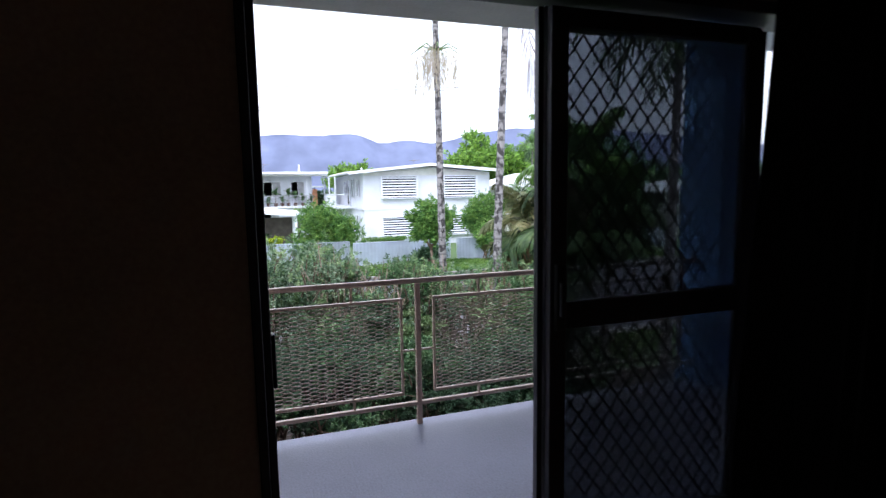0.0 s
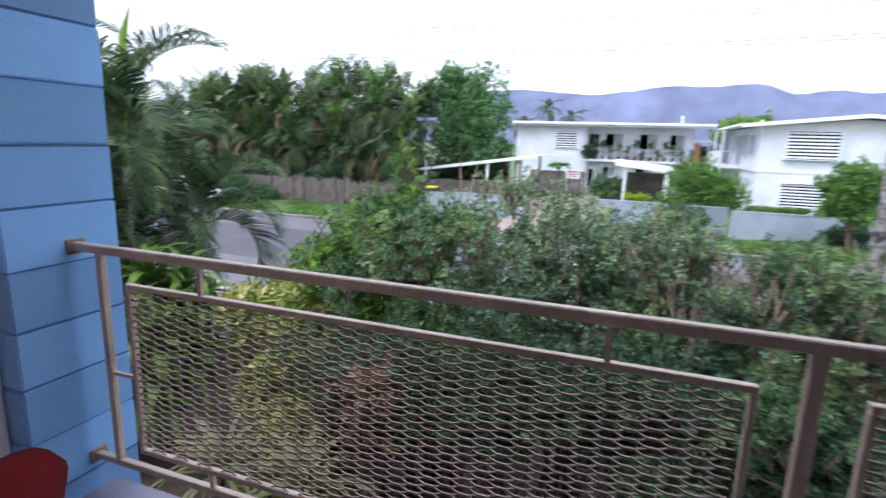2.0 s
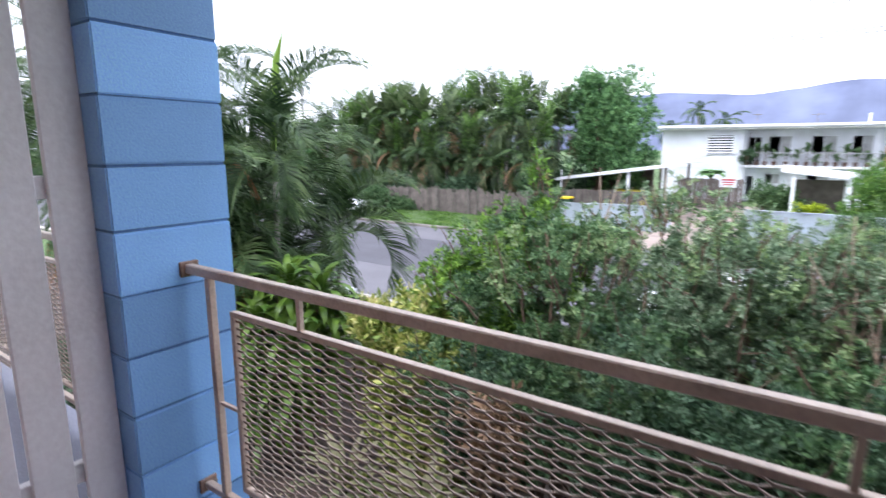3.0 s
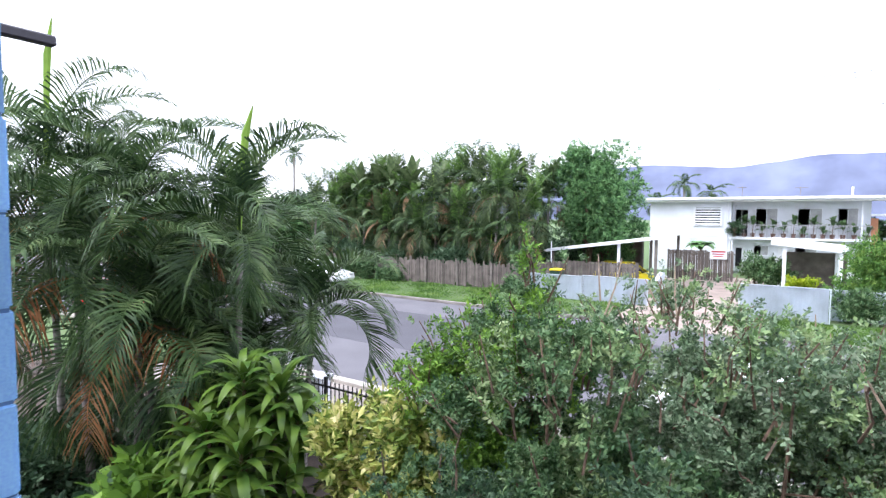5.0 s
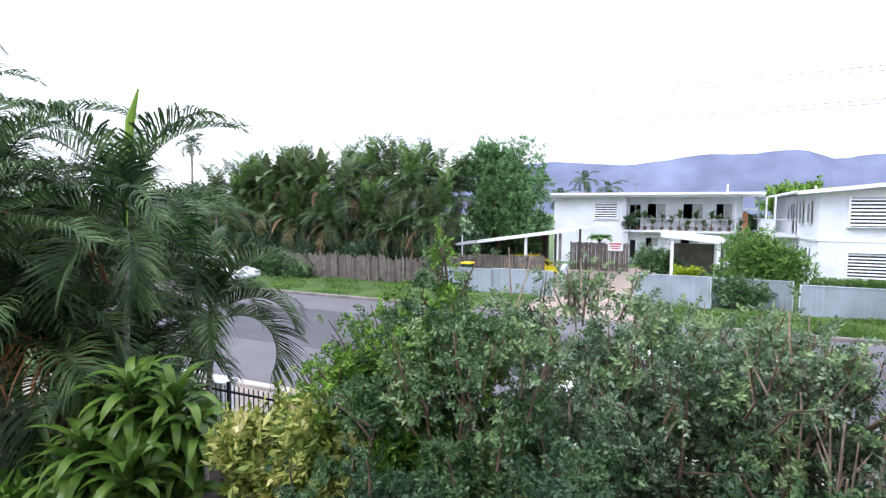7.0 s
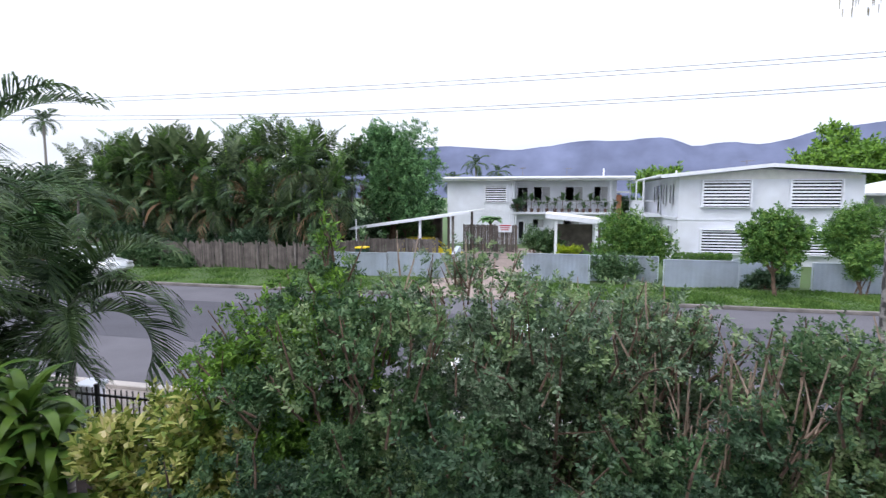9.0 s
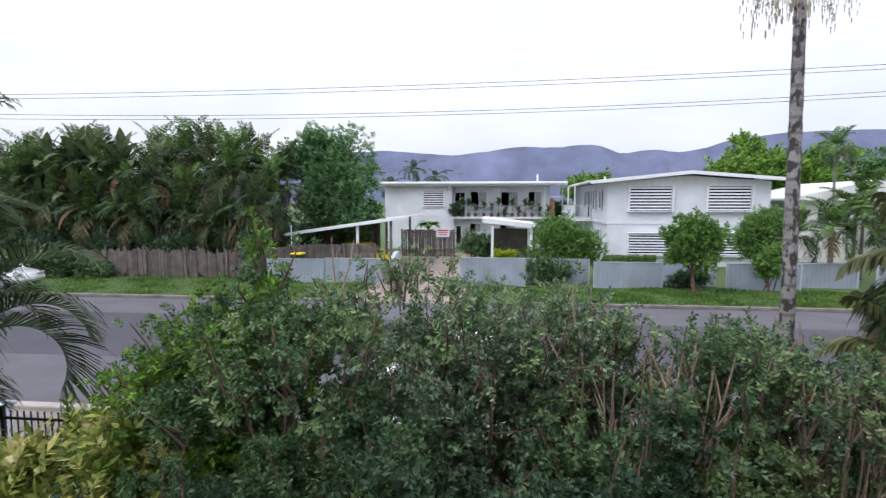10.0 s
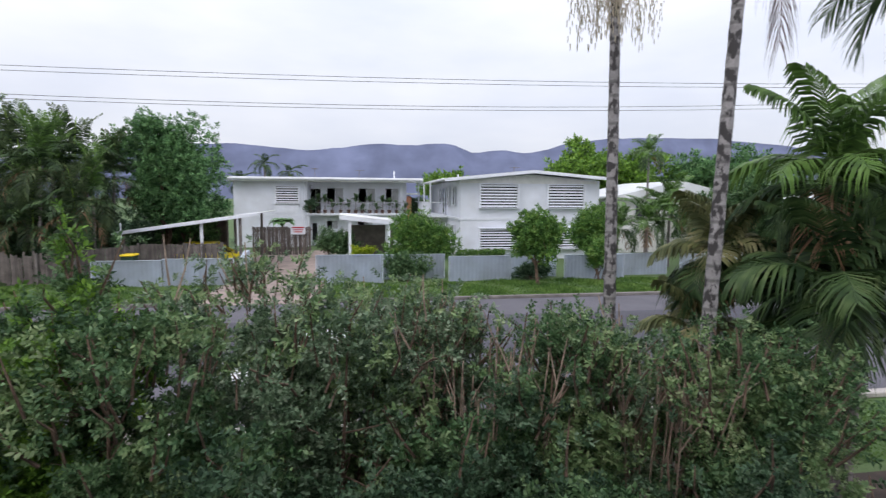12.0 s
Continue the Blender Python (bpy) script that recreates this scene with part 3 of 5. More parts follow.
def balustrade(x_start, x_end, label):
    r = thing("balustrade", label, "balcony railing", "balcony railings")
    y = RAIL_Y
    mid = (x_start + x_end) / 2
    part("top_rail", boxes((x_start, x_end, y - 0.016, y + 0.016, 0.972, 1.004), bevel=0.004), M_rail, r)
    part("bottom_rail", boxes((x_start, x_end, y - 0.014, y + 0.014, 0.135, 0.16), bevel=0.003), M_rail, r)
    for z in (0.988, 0.147):
        for xe, s in ((x_start, 1), (x_end, -1)):
            br = part("wall_bracket", boxes((min(xe, xe + s * 0.012), max(xe, xe + s * 0.012), y - 0.032, y + 0.036, z - 0.028, z + 0.026), bevel=0.003), M_rust, r, "rusty wall bracket")
            part("bolt", boxes((min(xe + s * 0.012, xe + s * 0.022), max(xe + s * 0.012, xe + s * 0.022), y + 0.02, y + 0.033, z - 0.007, z + 0.007), bevel=0.003), M_kerb2, br)
    part("post", boxes((mid - 0.017, mid + 0.017, y - 0.017, y + 0.017, -0.02, 0.972), bevel=0.003), M_rail, r)
    part("end_post", boxes((x_start + 0.117, x_start + 0.143, y - 0.013, y + 0.013, 0.16, 0.972), bevel=0.003), M_rail, r)
    part("end_post", boxes((x_end - 0.143, x_end - 0.117, y - 0.013, y + 0.013, 0.16, 0.972), bevel=0.003), M_rail, r)
    for a, b in ((x_start + 0.25, mid - 0.105), (mid + 0.105, x_end - 0.25)):
        p = part("panel_frame", boxes((a, b, y - 0.012, y + 0.012, 0.858, 0.876), (a, b, y - 0.012, y + 0.012, 0.215, 0.233),
                                      (a, a + 0.016, y - 0.012, y + 0.012, 0.233, 0.858), (b - 0.016, b, y - 0.012, y + 0.012, 0.233, 0.858), bevel=0.002), M_rail, r)
        bm = bmesh.new()
        mesh_panel(bm, a + 0.014, b - 0.014, 0.235, 0.858, y)
        part("expanded_mesh", bm, M_mesh, p, "brown expanded metal mesh")
        w = b - a
        for f in (0.17, 0.83):
            part("stub", boxes((a + w * f - 0.0075, a + w * f + 0.0075, y - 0.0075, y + 0.0075, 0.876, 0.972)), M_rail, r)
            part("stub", boxes((a + w * f - 0.0075, a + w * f + 0.0075, y - 0.0075, y + 0.0075, 0.16, 0.215)), M_rail, r)
    for a, b in ((mid - 0.105, mid - 0.02), (mid + 0.02, mid + 0.105), (x_start + 0.147, x_start + 0.25), (x_end - 0.25, x_end - 0.147)):
        part("tie_bar", boxes((a, b, y - 0.006, y + 0.006, 0.512, 0.524)), M_rail, r)
    return r


balustrade(PIL_L, PIL_R, "beige painted steel balcony railing with expanded mesh panels")
balustrade(PIL_L - 0.2 - 4.3, PIL_L - 0.2, "beige steel railing of the balcony beyond the board screen")

# ---- red plastic chair on the balcony ----
ch = thing("plastic_chair", "red plastic chair standing on the balcony floor", "chair", at=(-0.88, 2.33, 0), turn=80)
bk = bmesh.new()
rows = []
for j in range(9):
    s = j / 8
    z = 0.44 + 0.29 * s
    half = 0.22 - 0.05 * max(0, s - 0.7) / 0.3
    rows.append([bk.verts.new((half * (i - 6) / 6, -0.20 - 0.1 * s + 0.05 * ((i - 6) / 6) ** 2, z - 0.05 * s * ((i - 6) / 6) ** 4)) for i in range(13)])
for r0, r1 in zip(rows, rows[1:]):
    for i in range(12):
        bk.faces.new((r0[i], r0[i + 1], r1[i + 1], r1[i]))
bmesh.ops.solidify(bk, geom=bk.faces[:], thickness=0.012)
part("backrest", bk, M_red, ch, smooth=True)
part("seat", boxes((-0.22, 0.22, -0.2, 0.24, 0.42, 0.445), bevel=0.01), M_red, ch)
for sx in (-0.19, 0.19):
    for sy in (-0.18, 0.21):
        part("leg", tube([(sx, sy, 0.425), (sx * 1.12, sy * 1.15, 0.0)], [0.02, 0.014], 8), M_red, ch)

# ---- ground, road, kerbs ----
structure("ground", boxes((-900, 900, 1.45, 2500, G - 0.4, G)), M_grass, "grass and soil ground")
structure("garden_bed", boxes((-26, 12, 1.8, 9.6, G + 0.004, G + 0.03)), M_soil, "dark leaf-littered garden bed")
structure("road", boxes((-200, 200, 12.55, 24.3, G + 0.004, G + 0.012)), M_road, "grey asphalt street")
structure("road_patch", boxes((-200, 200, 16.0, 21.3, G + 0.016, G + 0.018)), M_road2, "darker resurfaced asphalt strip")
structure("kerb_near", boxes((-200, 200, 12.3, 12.55, G + 0.002, G + 0.12), bevel=0.02), M_kerb, "pale concrete kerb")
structure("kerb_far", boxes((-200, -6.2, 24.3, 24.5, G + 0.002, G + 0.14), (-1.4, 200, 24.3, 24.5, G + 0.002, G + 0.14), bevel=0.02), M_kerb2, "weathered concrete kerb")
structure("driveway", boxes((-6.2, -1.4, 24.3, 46.0, G + 0.014, G + 0.03), (-10.8, -6.2, 33.8, 43, G + 0.014, G + 0.03)), M_drive, "pinkish gravel driveway")
structure("crossover", boxes((-15, -5.2, 9.75, 12.3, G + 0.006, G + 0.03)), M_path, "pale concrete crossover beside the road")

# ---- hills, tinted with distance haze ----
def hill(name, dist, prof, x0, x1, seed):
    rng = np.random.default_rng(seed)
    n = 160
    bm = bmesh.new()
    rows = []
    for j, (dy, f) in enumerate(((0, 0.0), (60, 0.35), (120, 0.7), (170, 1.0), (330, 0.3))):
        row = []
        for i in range(n + 1):
            x = x0 + (x1 - x0) * i / n
            h = prof(x) + 2.5 * noise.noise((x * 0.02, seed, 0)) + 1.5 * noise.noise((x * 0.08, seed, 3))
            row.append(bm.verts.new((x, dist + dy + 20 * noise.noise((x * 0.012, j, seed)), G + f * h * (dist + 170) / dist * (1 + 0.12 * noise.noise((x * 0.02, j * 2, 7)) if 0 < f < 1 else 1))))
        rows.append(row)
    for r0, r1 in zip(rows, rows[1:]):
        for a, b, c, d in zip(r0, r0[1:], r1[1:], r1):
            bm.faces.new((a, b, c, d))
    return tagged(part(name, bm, M_hill, None, smooth=True), "forested hills in the distance, tinted hazy blue", "hills", kind="structure")


RIDGE = ((-2200, 25), (-900, 100), (-600, 138), (-370, 147), (-265, 139), (-140, 131), (-30, 143), (60, 155), (130, 150), (165, 151), (285, 158), (367, 132), (457, 143), (536, 133), (613, 147), (668, 164), (736, 172), (850, 185), (1200, 190), (2400, 120))


def ridge(x):
    return float(np.interp(x, [p[0] for p in RIDGE], [p[1] for p in RIDGE]))


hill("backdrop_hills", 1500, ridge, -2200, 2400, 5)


# ---- plants ----
def shrub(name, c, r, top, leaves_mat, label, count, seed, leaf=0.06, width=0.028, base=G, spray_len=0.3, stems=7, group="", shell=0.5, lumps=10, per=14, up=0.5, low=-1.0, trunk_r=0.035, twigs=0, shoots=0, young=None, size=(0.32, 0.55), spread=(0.35, 0.72)):
    """A leafy shrub: forked stems from the ground and a lumpy crown of small leaves up to top."""
    rng = np.random.default_rng(seed)
    s = thing(name, label, "tree" if name.endswith("tree") else "shrub", group, at=(c[0], c[1], base))
    cz = top - r[2] - base
    pts, tips, which = blob_points(rng, count, (0, 0, cz), r, shell, lumps, low, size, spread)
    which, pts = which[pts[:, 2] > 0.05], pts[pts[:, 2] > 0.05]
    bm = bmesh.new()
    extra = []
    for _ in range(shoots):
        a, f = rng.uniform(0, math.tau), rng.uniform(0, 0.85) ** 0.7
        p = Vector((math.cos(a) * f * r[0], math.sin(a) * f * r[1], cz + r[2] * (math.sqrt(1 - f * f) * 0.8 - 0.15)))
        q = p + Vector((math.cos(a) * f * 0.25 + rng.normal() * 0.08, math.sin(a) * f * 0.2 + rng.normal() * 0.08, rng.uniform(0.2, 0.5)))
        tube([p, p.lerp(q, 0.5) + Vector(rng.normal(size=3)) * 0.03, q], [0.012, 0.009, 0.005], 4, bm)
        for u in np.linspace(0.3, 1.0, 6):
            extra.append(p.lerp(q, u) + Vector(rng.normal(size=3)) * 0.05)
    if extra:
        pts = np.concatenate([pts, np.array(extra)])
        which = np.concatenate([which, np.repeat(np.arange(shoots) % lumps, 6)])
    fresh = (which % (2 if young == L_bushbr else 4) == 0) if young else np.zeros(len(pts), bool)
    link("foliage", leaf_mesh("foliage", pts[~fresh], rng, leaves_mat, per, spray_len, leaf, width, up), s, kind="stuff")
    if young:
        link("young_foliage", leaf_mesh("young_foliage", pts[fresh], rng, young, per, spray_len, leaf * 1.1, width * 1.1, up + 0.2), s, label="paler young leaves", kind="stuff")
    for k in range(stems):
        t = Vector(tips[k % len(tips)])
        t += Vector(rng.normal(size=3)) * 0.08 - Vector((0, 0, 0.08))
        b0 = Vector((rng.uniform(-0.3, 0.3) * r[0], rng.uniform(-0.3, 0.3) * r[1], 0))
        mid = b0.lerp(t, 0.55) + Vector(rng.normal(size=3)) * 0.1
        tube([b0, mid, t], [trunk_r, trunk_r * 0.7, trunk_r * 0.25], 6, bm)
        for _ in range(3):
            e = mid.lerp(t, rng.uniform(0, 0.8))
            tube([e, e + Vector((rng.normal() * 0.2, rng.normal() * 0.2, rng.uniform(0.05, 0.25))) * max(r)], [trunk_r * 0.3, trunk_r * 0.08], 4, bm)
    part("branch_tangle", bm, M_bark, s, kind="stuff")
    if twigs:
        bm = bmesh.new()
        for _ in range(twigs):
            a, f = rng.uniform(0, math.tau), rng.uniform(0, 0.8)
            p = Vector((math.cos(a) * f * r[0], math.sin(a) * f * r[1], cz + r[2] * rng.uniform(0.2, 0.75)))
            q = p + Vector((rng.normal() * 0.1, rng.normal() * 0.1, rng.uniform(0.25, 0.6)))
            tube([p, p.lerp(q, 0.5) + Vector(rng.normal(size=3)) * 0.02, q], [0.012, 0.009, 0.006], 4, bm)
        part("dry_brush", bm, M_twig, s, "cut dry pale twigs", kind="stuff")
    return s


def palm(name, at, height, mats, label, seed, trunk_r=0.08, fronds=11, length=2.0, leaf=0.42, width=0.03, pairs=36, hang=0.4, rise=(15, 75), droop=(70, 120), group="", lean=(0, 0), dead=1, spear=True, base=G, ring_mat=None, shaft=0.5, vee=30, scale_z=1.0):
    """A feather palm: ringed trunk, green crownshaft, and fronds as parts that share two or three meshes."""
    rng = np.random.default_rng(seed)
    p = thing(name, label, "palm tree", group, at=(at[0], at[1], base))
    top = Vector((lean[0], lean[1], height))
    n = max(8, int(height / 0.14))
    path, rad = [], []
    for i in range(n + 1):
        s = i / n
        path.append(Vector((lean[0] * s ** 1.5, lean[1] * s ** 1.5, height * s)))
        rad.append(trunk_r * (1.35 - 0.5 * min(1, s * 1.4)) * (1.0 + (0.035 if i % 2 else -0.035)))
    part("trunk", tube(path, rad, 10), ring_mat or M_palmtrunk, p, smooth=True)
    if shaft:
        part("crownshaft", tube([top, top + Vector((0, 0, shaft * 0.5)), top + Vector((0, 0, shaft))], [trunk_r * 0.95, trunk_r * 1.0, trunk_r * 0.45], 10), M_shaft, p, smooth=True)
    hub = top + Vector((0, 0, shaft * 0.92))
    meshes = []
    for k in range(3):
        f = k / 2
        meshes.append(frond_mesh("frond", mats[k % len(mats)], length * (1 - 0.08 * k), rise[1] + (rise[0] - rise[1]) * f, droop[0] + (droop[1] - droop[0]) * f, pairs, leaf, width, vee, hang, seed * 7 + k))
    for i in range(fronds):
        a = i * 137.5 + rng.uniform(-14, 14)
        k = 0 if i < fronds * 0.3 else 1 if i < fronds * 0.68 else 2
        sc = rng.uniform(0.85, 1.1)
        m = Matrix.Translation(hub - Vector((0, 0, 0.06 * k))) @ pose(0, 0, 0, rng.uniform(-14, 14), rng.uniform(-9, 9), a) @ Matrix.Diagonal((sc, sc, sc, 1))
        link("frond", meshes[k], p, m)
    for i in range(dead):
        if i == 0:
            dm = frond_mesh("dead_frond", L_rust if name == "cane_palm" else L_dead, length * 0.85, 10, 110, int(pairs * 0.7), leaf * 0.8, width * 0.8, 10, 0.9, seed + 99, 0.4)
        link("dead_frond", dm, p, Matrix.Translation(hub - Vector((0, 0, 0.15))) @ pose(0, 0, 0, 0, 10, rng.uniform(0, 360)), "brown drooping dead frond")
    if spear:
        part("spear_leaf", tube([hub, hub + Vector((0.03, 0.02, length * 0.32)), hub + Vector((0.12, 0.03, length * 0.64)), hub + Vector((0.26, 0.05, length * 0.82))], [0.03, 0.04, 0.055, 0.01], 6), L_spear, p, "upright pale new leaf")
    return p


def palm_bark(name, lo, hi, blotch):
    """Pale ringed palm bark with dark lichen blotches."""
    m = mat(name, hi, 0.85, var=0.12, scale=6, bump=0.4, bscale=40)
    n, l = m.node_tree.nodes, m.node_tree.links
    b = n["Principled BSDF"]
    src = b.inputs["Base Color"].links[0].from_socket
    co = n.new("ShaderNodeTexCoord")
    mp = n.new("ShaderNodeMapping")
    mp.inputs["Scale"].default_value = (13, 13, 8)
    l.new(co.outputs["Object"], mp.inputs[0])
    nz = n.new("ShaderNodeTexNoise")
    nz.inputs["Scale"].default_value, nz.inputs["Detail"].default_value = 1.2, 5
    l.new(mp.outputs[0], nz.inputs["Vector"])
    cr = n.new("ShaderNodeValToRGB")
    cr.color_ramp.elements[0].position, cr.color_ramp.elements[1].position = blotch, blotch + 0.07
    l.new(nz.outputs["Fac"], cr.inputs[0])
    sep = n.new("ShaderNodeSeparateXYZ")
    l.new(co.outputs["Object"], sep.inputs[0])
    wv = n.new("ShaderNodeMath")
    wv.operation = 'MULTIPLY'
    wv.inputs[1].default_value = 44.0
    l.new(sep.outputs[2], wv.inputs[0])
    sn = n.new("ShaderNodeMath")
    sn.operation = 'SINE'
    l.new(wv.outputs[0], sn.inputs[0])
    rr = n.new("ShaderNodeMapRange")
    rr.inputs[1].default_value, rr.inputs[2].default_value, rr.inputs[3].default_value, rr.inputs[4].default_value = 0.55, 0.95, 1.0, 0.55
    l.new(sn.outputs[0], rr.inputs[0])
    ring = n.new("ShaderNodeMixRGB")
    ring.blend_type, ring.inputs[0].default_value = 'MULTIPLY', 1.0
    l.new(src, ring.inputs[1])
    l.new(rr.outputs[0], ring.inputs[2])
    mix = n.new("ShaderNodeMixRGB")
    l.new(cr.outputs[0], mix.inputs[0])
    l.new(ring.outputs[0], mix.inputs[1])
    mix.inputs[2].default_value = (*lo, 1)
    l.new(mix.outputs[0], b.inputs["Base Color"])
    return m


M_palmtrunk = palm_bark("grey_palm_bark", (0.08, 0.07, 0.06), (0.26, 0.23, 0.22), 0.66)
M_palmspot = palm_bark("blotched_palm_bark", (0.05, 0.045, 0.045), (0.31, 0.29, 0.285), 0.48)
M_shaft = mat("green_crownshaft", (0.14, 0.22, 0.07), 0.45, var=0.15, scale=3, bump=0.05)

# the hedge of tall shrubs between garden and street
HEDGE = (
    (-2.3, 7.7, 0.95, 1.0, 1.2, 0.72, "br", 1350), (-2.0, 7.6, 0.28, 0.28, 0.7, 1.17, "br", 150), (-2.95, 7.5, 0.6, 0.7, 0.8, -0.05, "br", 480),
    (-1.35, 7.0, 1.15, 1.0, 1.35, 0.76, "md", 1500), (-0.75, 8.2, 1.0, 1.0, 1.3, 0.98, "gr", 1100), (0.1, 7.3, 1.0, 0.9, 1.3, 0.76, "gr", 1200),
    (0.75, 8.3, 0.6, 0.7, 0.9, 0.5, "gr", 400), (1.2, 6.9, 0.65, 0.55, 0.8, 0.12, "dk", 800), (1.15, 7.8, 0.55, 0.5, 0.8, 0.34, "gr", 380), (2.05, 7.2, 0.65, 0.85, 1.15, 0.56, "md", 800), (2.65, 7.6, 0.8, 0.9, 1.0, 0.2, "gr", 560),
    (3.6, 7.0, 0.95, 0.9, 1.2, 0.45, "md", 1100), (4.3, 7.3, 0.55, 0.7, 0.9, 0.1, "md", 450), (-1.9, 5.9, 1.0, 0.8, 1.1, -0.35, "dk", 1300),
    (-0.5, 5.95, 1.0, 0.8, 1.2, 0.05, "dk", 1400), (0.7, 5.9, 0.95, 0.8, 1.1, -0.12, "dk", 1350), (1.95, 5.9, 1.0, 0.8, 1.15, -0.12, "dk", 1300),
    (3.1, 5.8, 1.0, 0.8, 1.1, -0.25, "dk", 1200), (4.0, 5.7, 0.8, 0.8, 0.9, -0.75, "dk", 900), 
)
KIND = {"br": (L_bush, "leafy shrub with fresh bright green tips in the garden"), "dk": (L_bushdk, "dense dark green shrub under the balcony"),
        "md": (L_bush, "tall green shrub with small leaves in the garden"), "gr": (L_grey, "tall grey-green shrub with thin brown stems")}
for i, (x, y, rx, ry, rz, top, k, cnt) in enumerate(HEDGE):
    low = k == "dk" and y < 6.5
    shrub("shrub", (x, y + 0.2 * low), (rx, ry, rz * (0.78 if low else 1.0)), top + (0.1 if k == "gr" else 0.05 * low), KIND[k][0], KIND[k][1], int(cnt * (1.2 if low else 1.62)), 20 + i, leaf=0.046 if k != "br" else 0.056, width=0.022, spray_len=0.12, group="garden shrubs",
          stems=14, trunk_r=0.03, shell=0.6, low=-0.45, twigs=7 if k == "gr" else 0, lumps=26, size=(0.17, 0.34), spread=(0.3, 0.9), shoots=6 if k == "dk" or rx < 0.5 else 44, young={"br": L_bushbr, "dk": L_bush, "md": L_young, "gr": L_young}[k])

shrub("shrub", (-1.45, 5.5), (0.38, 0.3, 0.4), -0.55, L_dead, "dead branch with dry brown leaves among the shrubs", 110, 19, leaf=0.08, width=0.035, spray_len=0.22, lumps=6, stems=3)

# bare cut stems in a gap of the hedge
rng = np.random.default_rng(77)
for px, py, n, hi in ((1.2, 7.3, 50, 3.25), (2.9, 7.3, 44, 3.0), (4.2, 7.6, 30, 2.9)):
    dry = thing("dry_shrub", "bare cut shrub of pale dry stems in the garden", "shrub", "dry shrubs", at=(px, py, G))
    bm = bmesh.new()
    for i in range(n):
        x, y = rng.uniform(-0.6, 0.6), rng.uniform(-0.4, 0.4)
        h = rng.uniform(hi - 0.8, hi)
        q = Vector((x * 1.3 + rng.normal() * 0.1, y * 1.2, h))
        tube([(x * 0.5, y * 0.5, 0), Vector((x * 0.8, y * 0.8, h * 0.5)), q], [0.018, 0.012, 0.007], 5, bm)
        for _ in range(3):
            e = Vector((x * 0.8, y * 0.8, h * 0.5)).lerp(q, rng.uniform(0.3, 0.9))
            tube([e, e + Vector((rng.normal() * 0.12, rng.normal() * 0.1, rng.uniform(0.15, 0.4)))], [0.009, 0.004], 4, bm)
    part("brush", bm, M_twig, dry, kind="stuff")
    part("stump", tube([(0, 0, 0), (0.02, 0, 0.35), (0.03, 0.02, 0.6)], [0.12, 0.09, 0.06], 8), M_bark, dry)

# clumping palms beside the drive
CANES = ((-6.3, 7.23, 3.6, 14, 1.7), (-8.3, 6.9, 3.9, 15, 2.05), (-8.9, 7.9, 3.3, 14, 1.9), (-7.8, 6.0, 3.1, 14, 2.2), (-6.5, 8.6, 2.2, 13, 1.6), (-9.2, 6.2, 4.4, 15, 2.4),
         (-7.6, 6.7, 1.7, 12, 1.7), (-8.4, 7.6, 2.6, 14, 2.2), (-8.2, 8.8, 2.8, 13, 1.9), (-8.8, 5.4, 3.4, 14, 2.2), (-7.4, 6.4, 2.5, 12, 1.9),
         (-9.8, 7.0, 4.0, 14, 2.4), (-7.2, 8.2, 1.3, 10, 1.5), (-9.2, 9.4, 2.6, 13, 2.2), (-5.9, 6.95, 1.3, 10, 0.95), (-6.7, 6.75, 2.0, 11, 1.25))
for i, (x, y, h, n, ln) in enumerate(CANES):
    palm("cane_palm", (x, y), h, (L_palm, L_palm, L_palm), "clumping cane palm with arching feather fronds beside the drive", 300 + i, 0.05, n, ln + 0.35, 0.66, 0.034, 52, 0.6,
         (15, 82) if i == 0 else (10, 76), (92, 140) if i == 0 else (105, 150), "clumping palms", (0.15 * math.sin(i * 2), 0.1 * math.cos(i * 3)), 2 if i in (1, 3, 5, 10) else 0, i in (0, 5), vee=46)
# undergrowth added for the shadowed ground below the palms
for i, (x, y, t) in enumerate(((-8.5, 8.4, -1.0), (-7.4, 7.2, -1.3), (-8.4, 5.8, -1.2), (-6.6, 6.2, -1.5), (-10, 7.4, -0.8), (-6.9, 4.6, -1.6))):
    shrub("understorey_shrub", (x, y), (1.1, 1.0, 0.8), t, L_bushdk, "dark leafy undergrowth added to darken the ground below the cane palms", 520, 350 + i, leaf=0.13, width=0.05, spray_len=0.35, group="undergrowth", per=12)

shrub("shrub", (-6.2, 5.7), (0.6, 0.5, 0.5), -1.2, L_bushbr, "low broad-leaved green plant by the garden path", 130, 372, leaf=0.2, width=0.1, spray_len=0.2, per=7, lumps=7, stems=5)

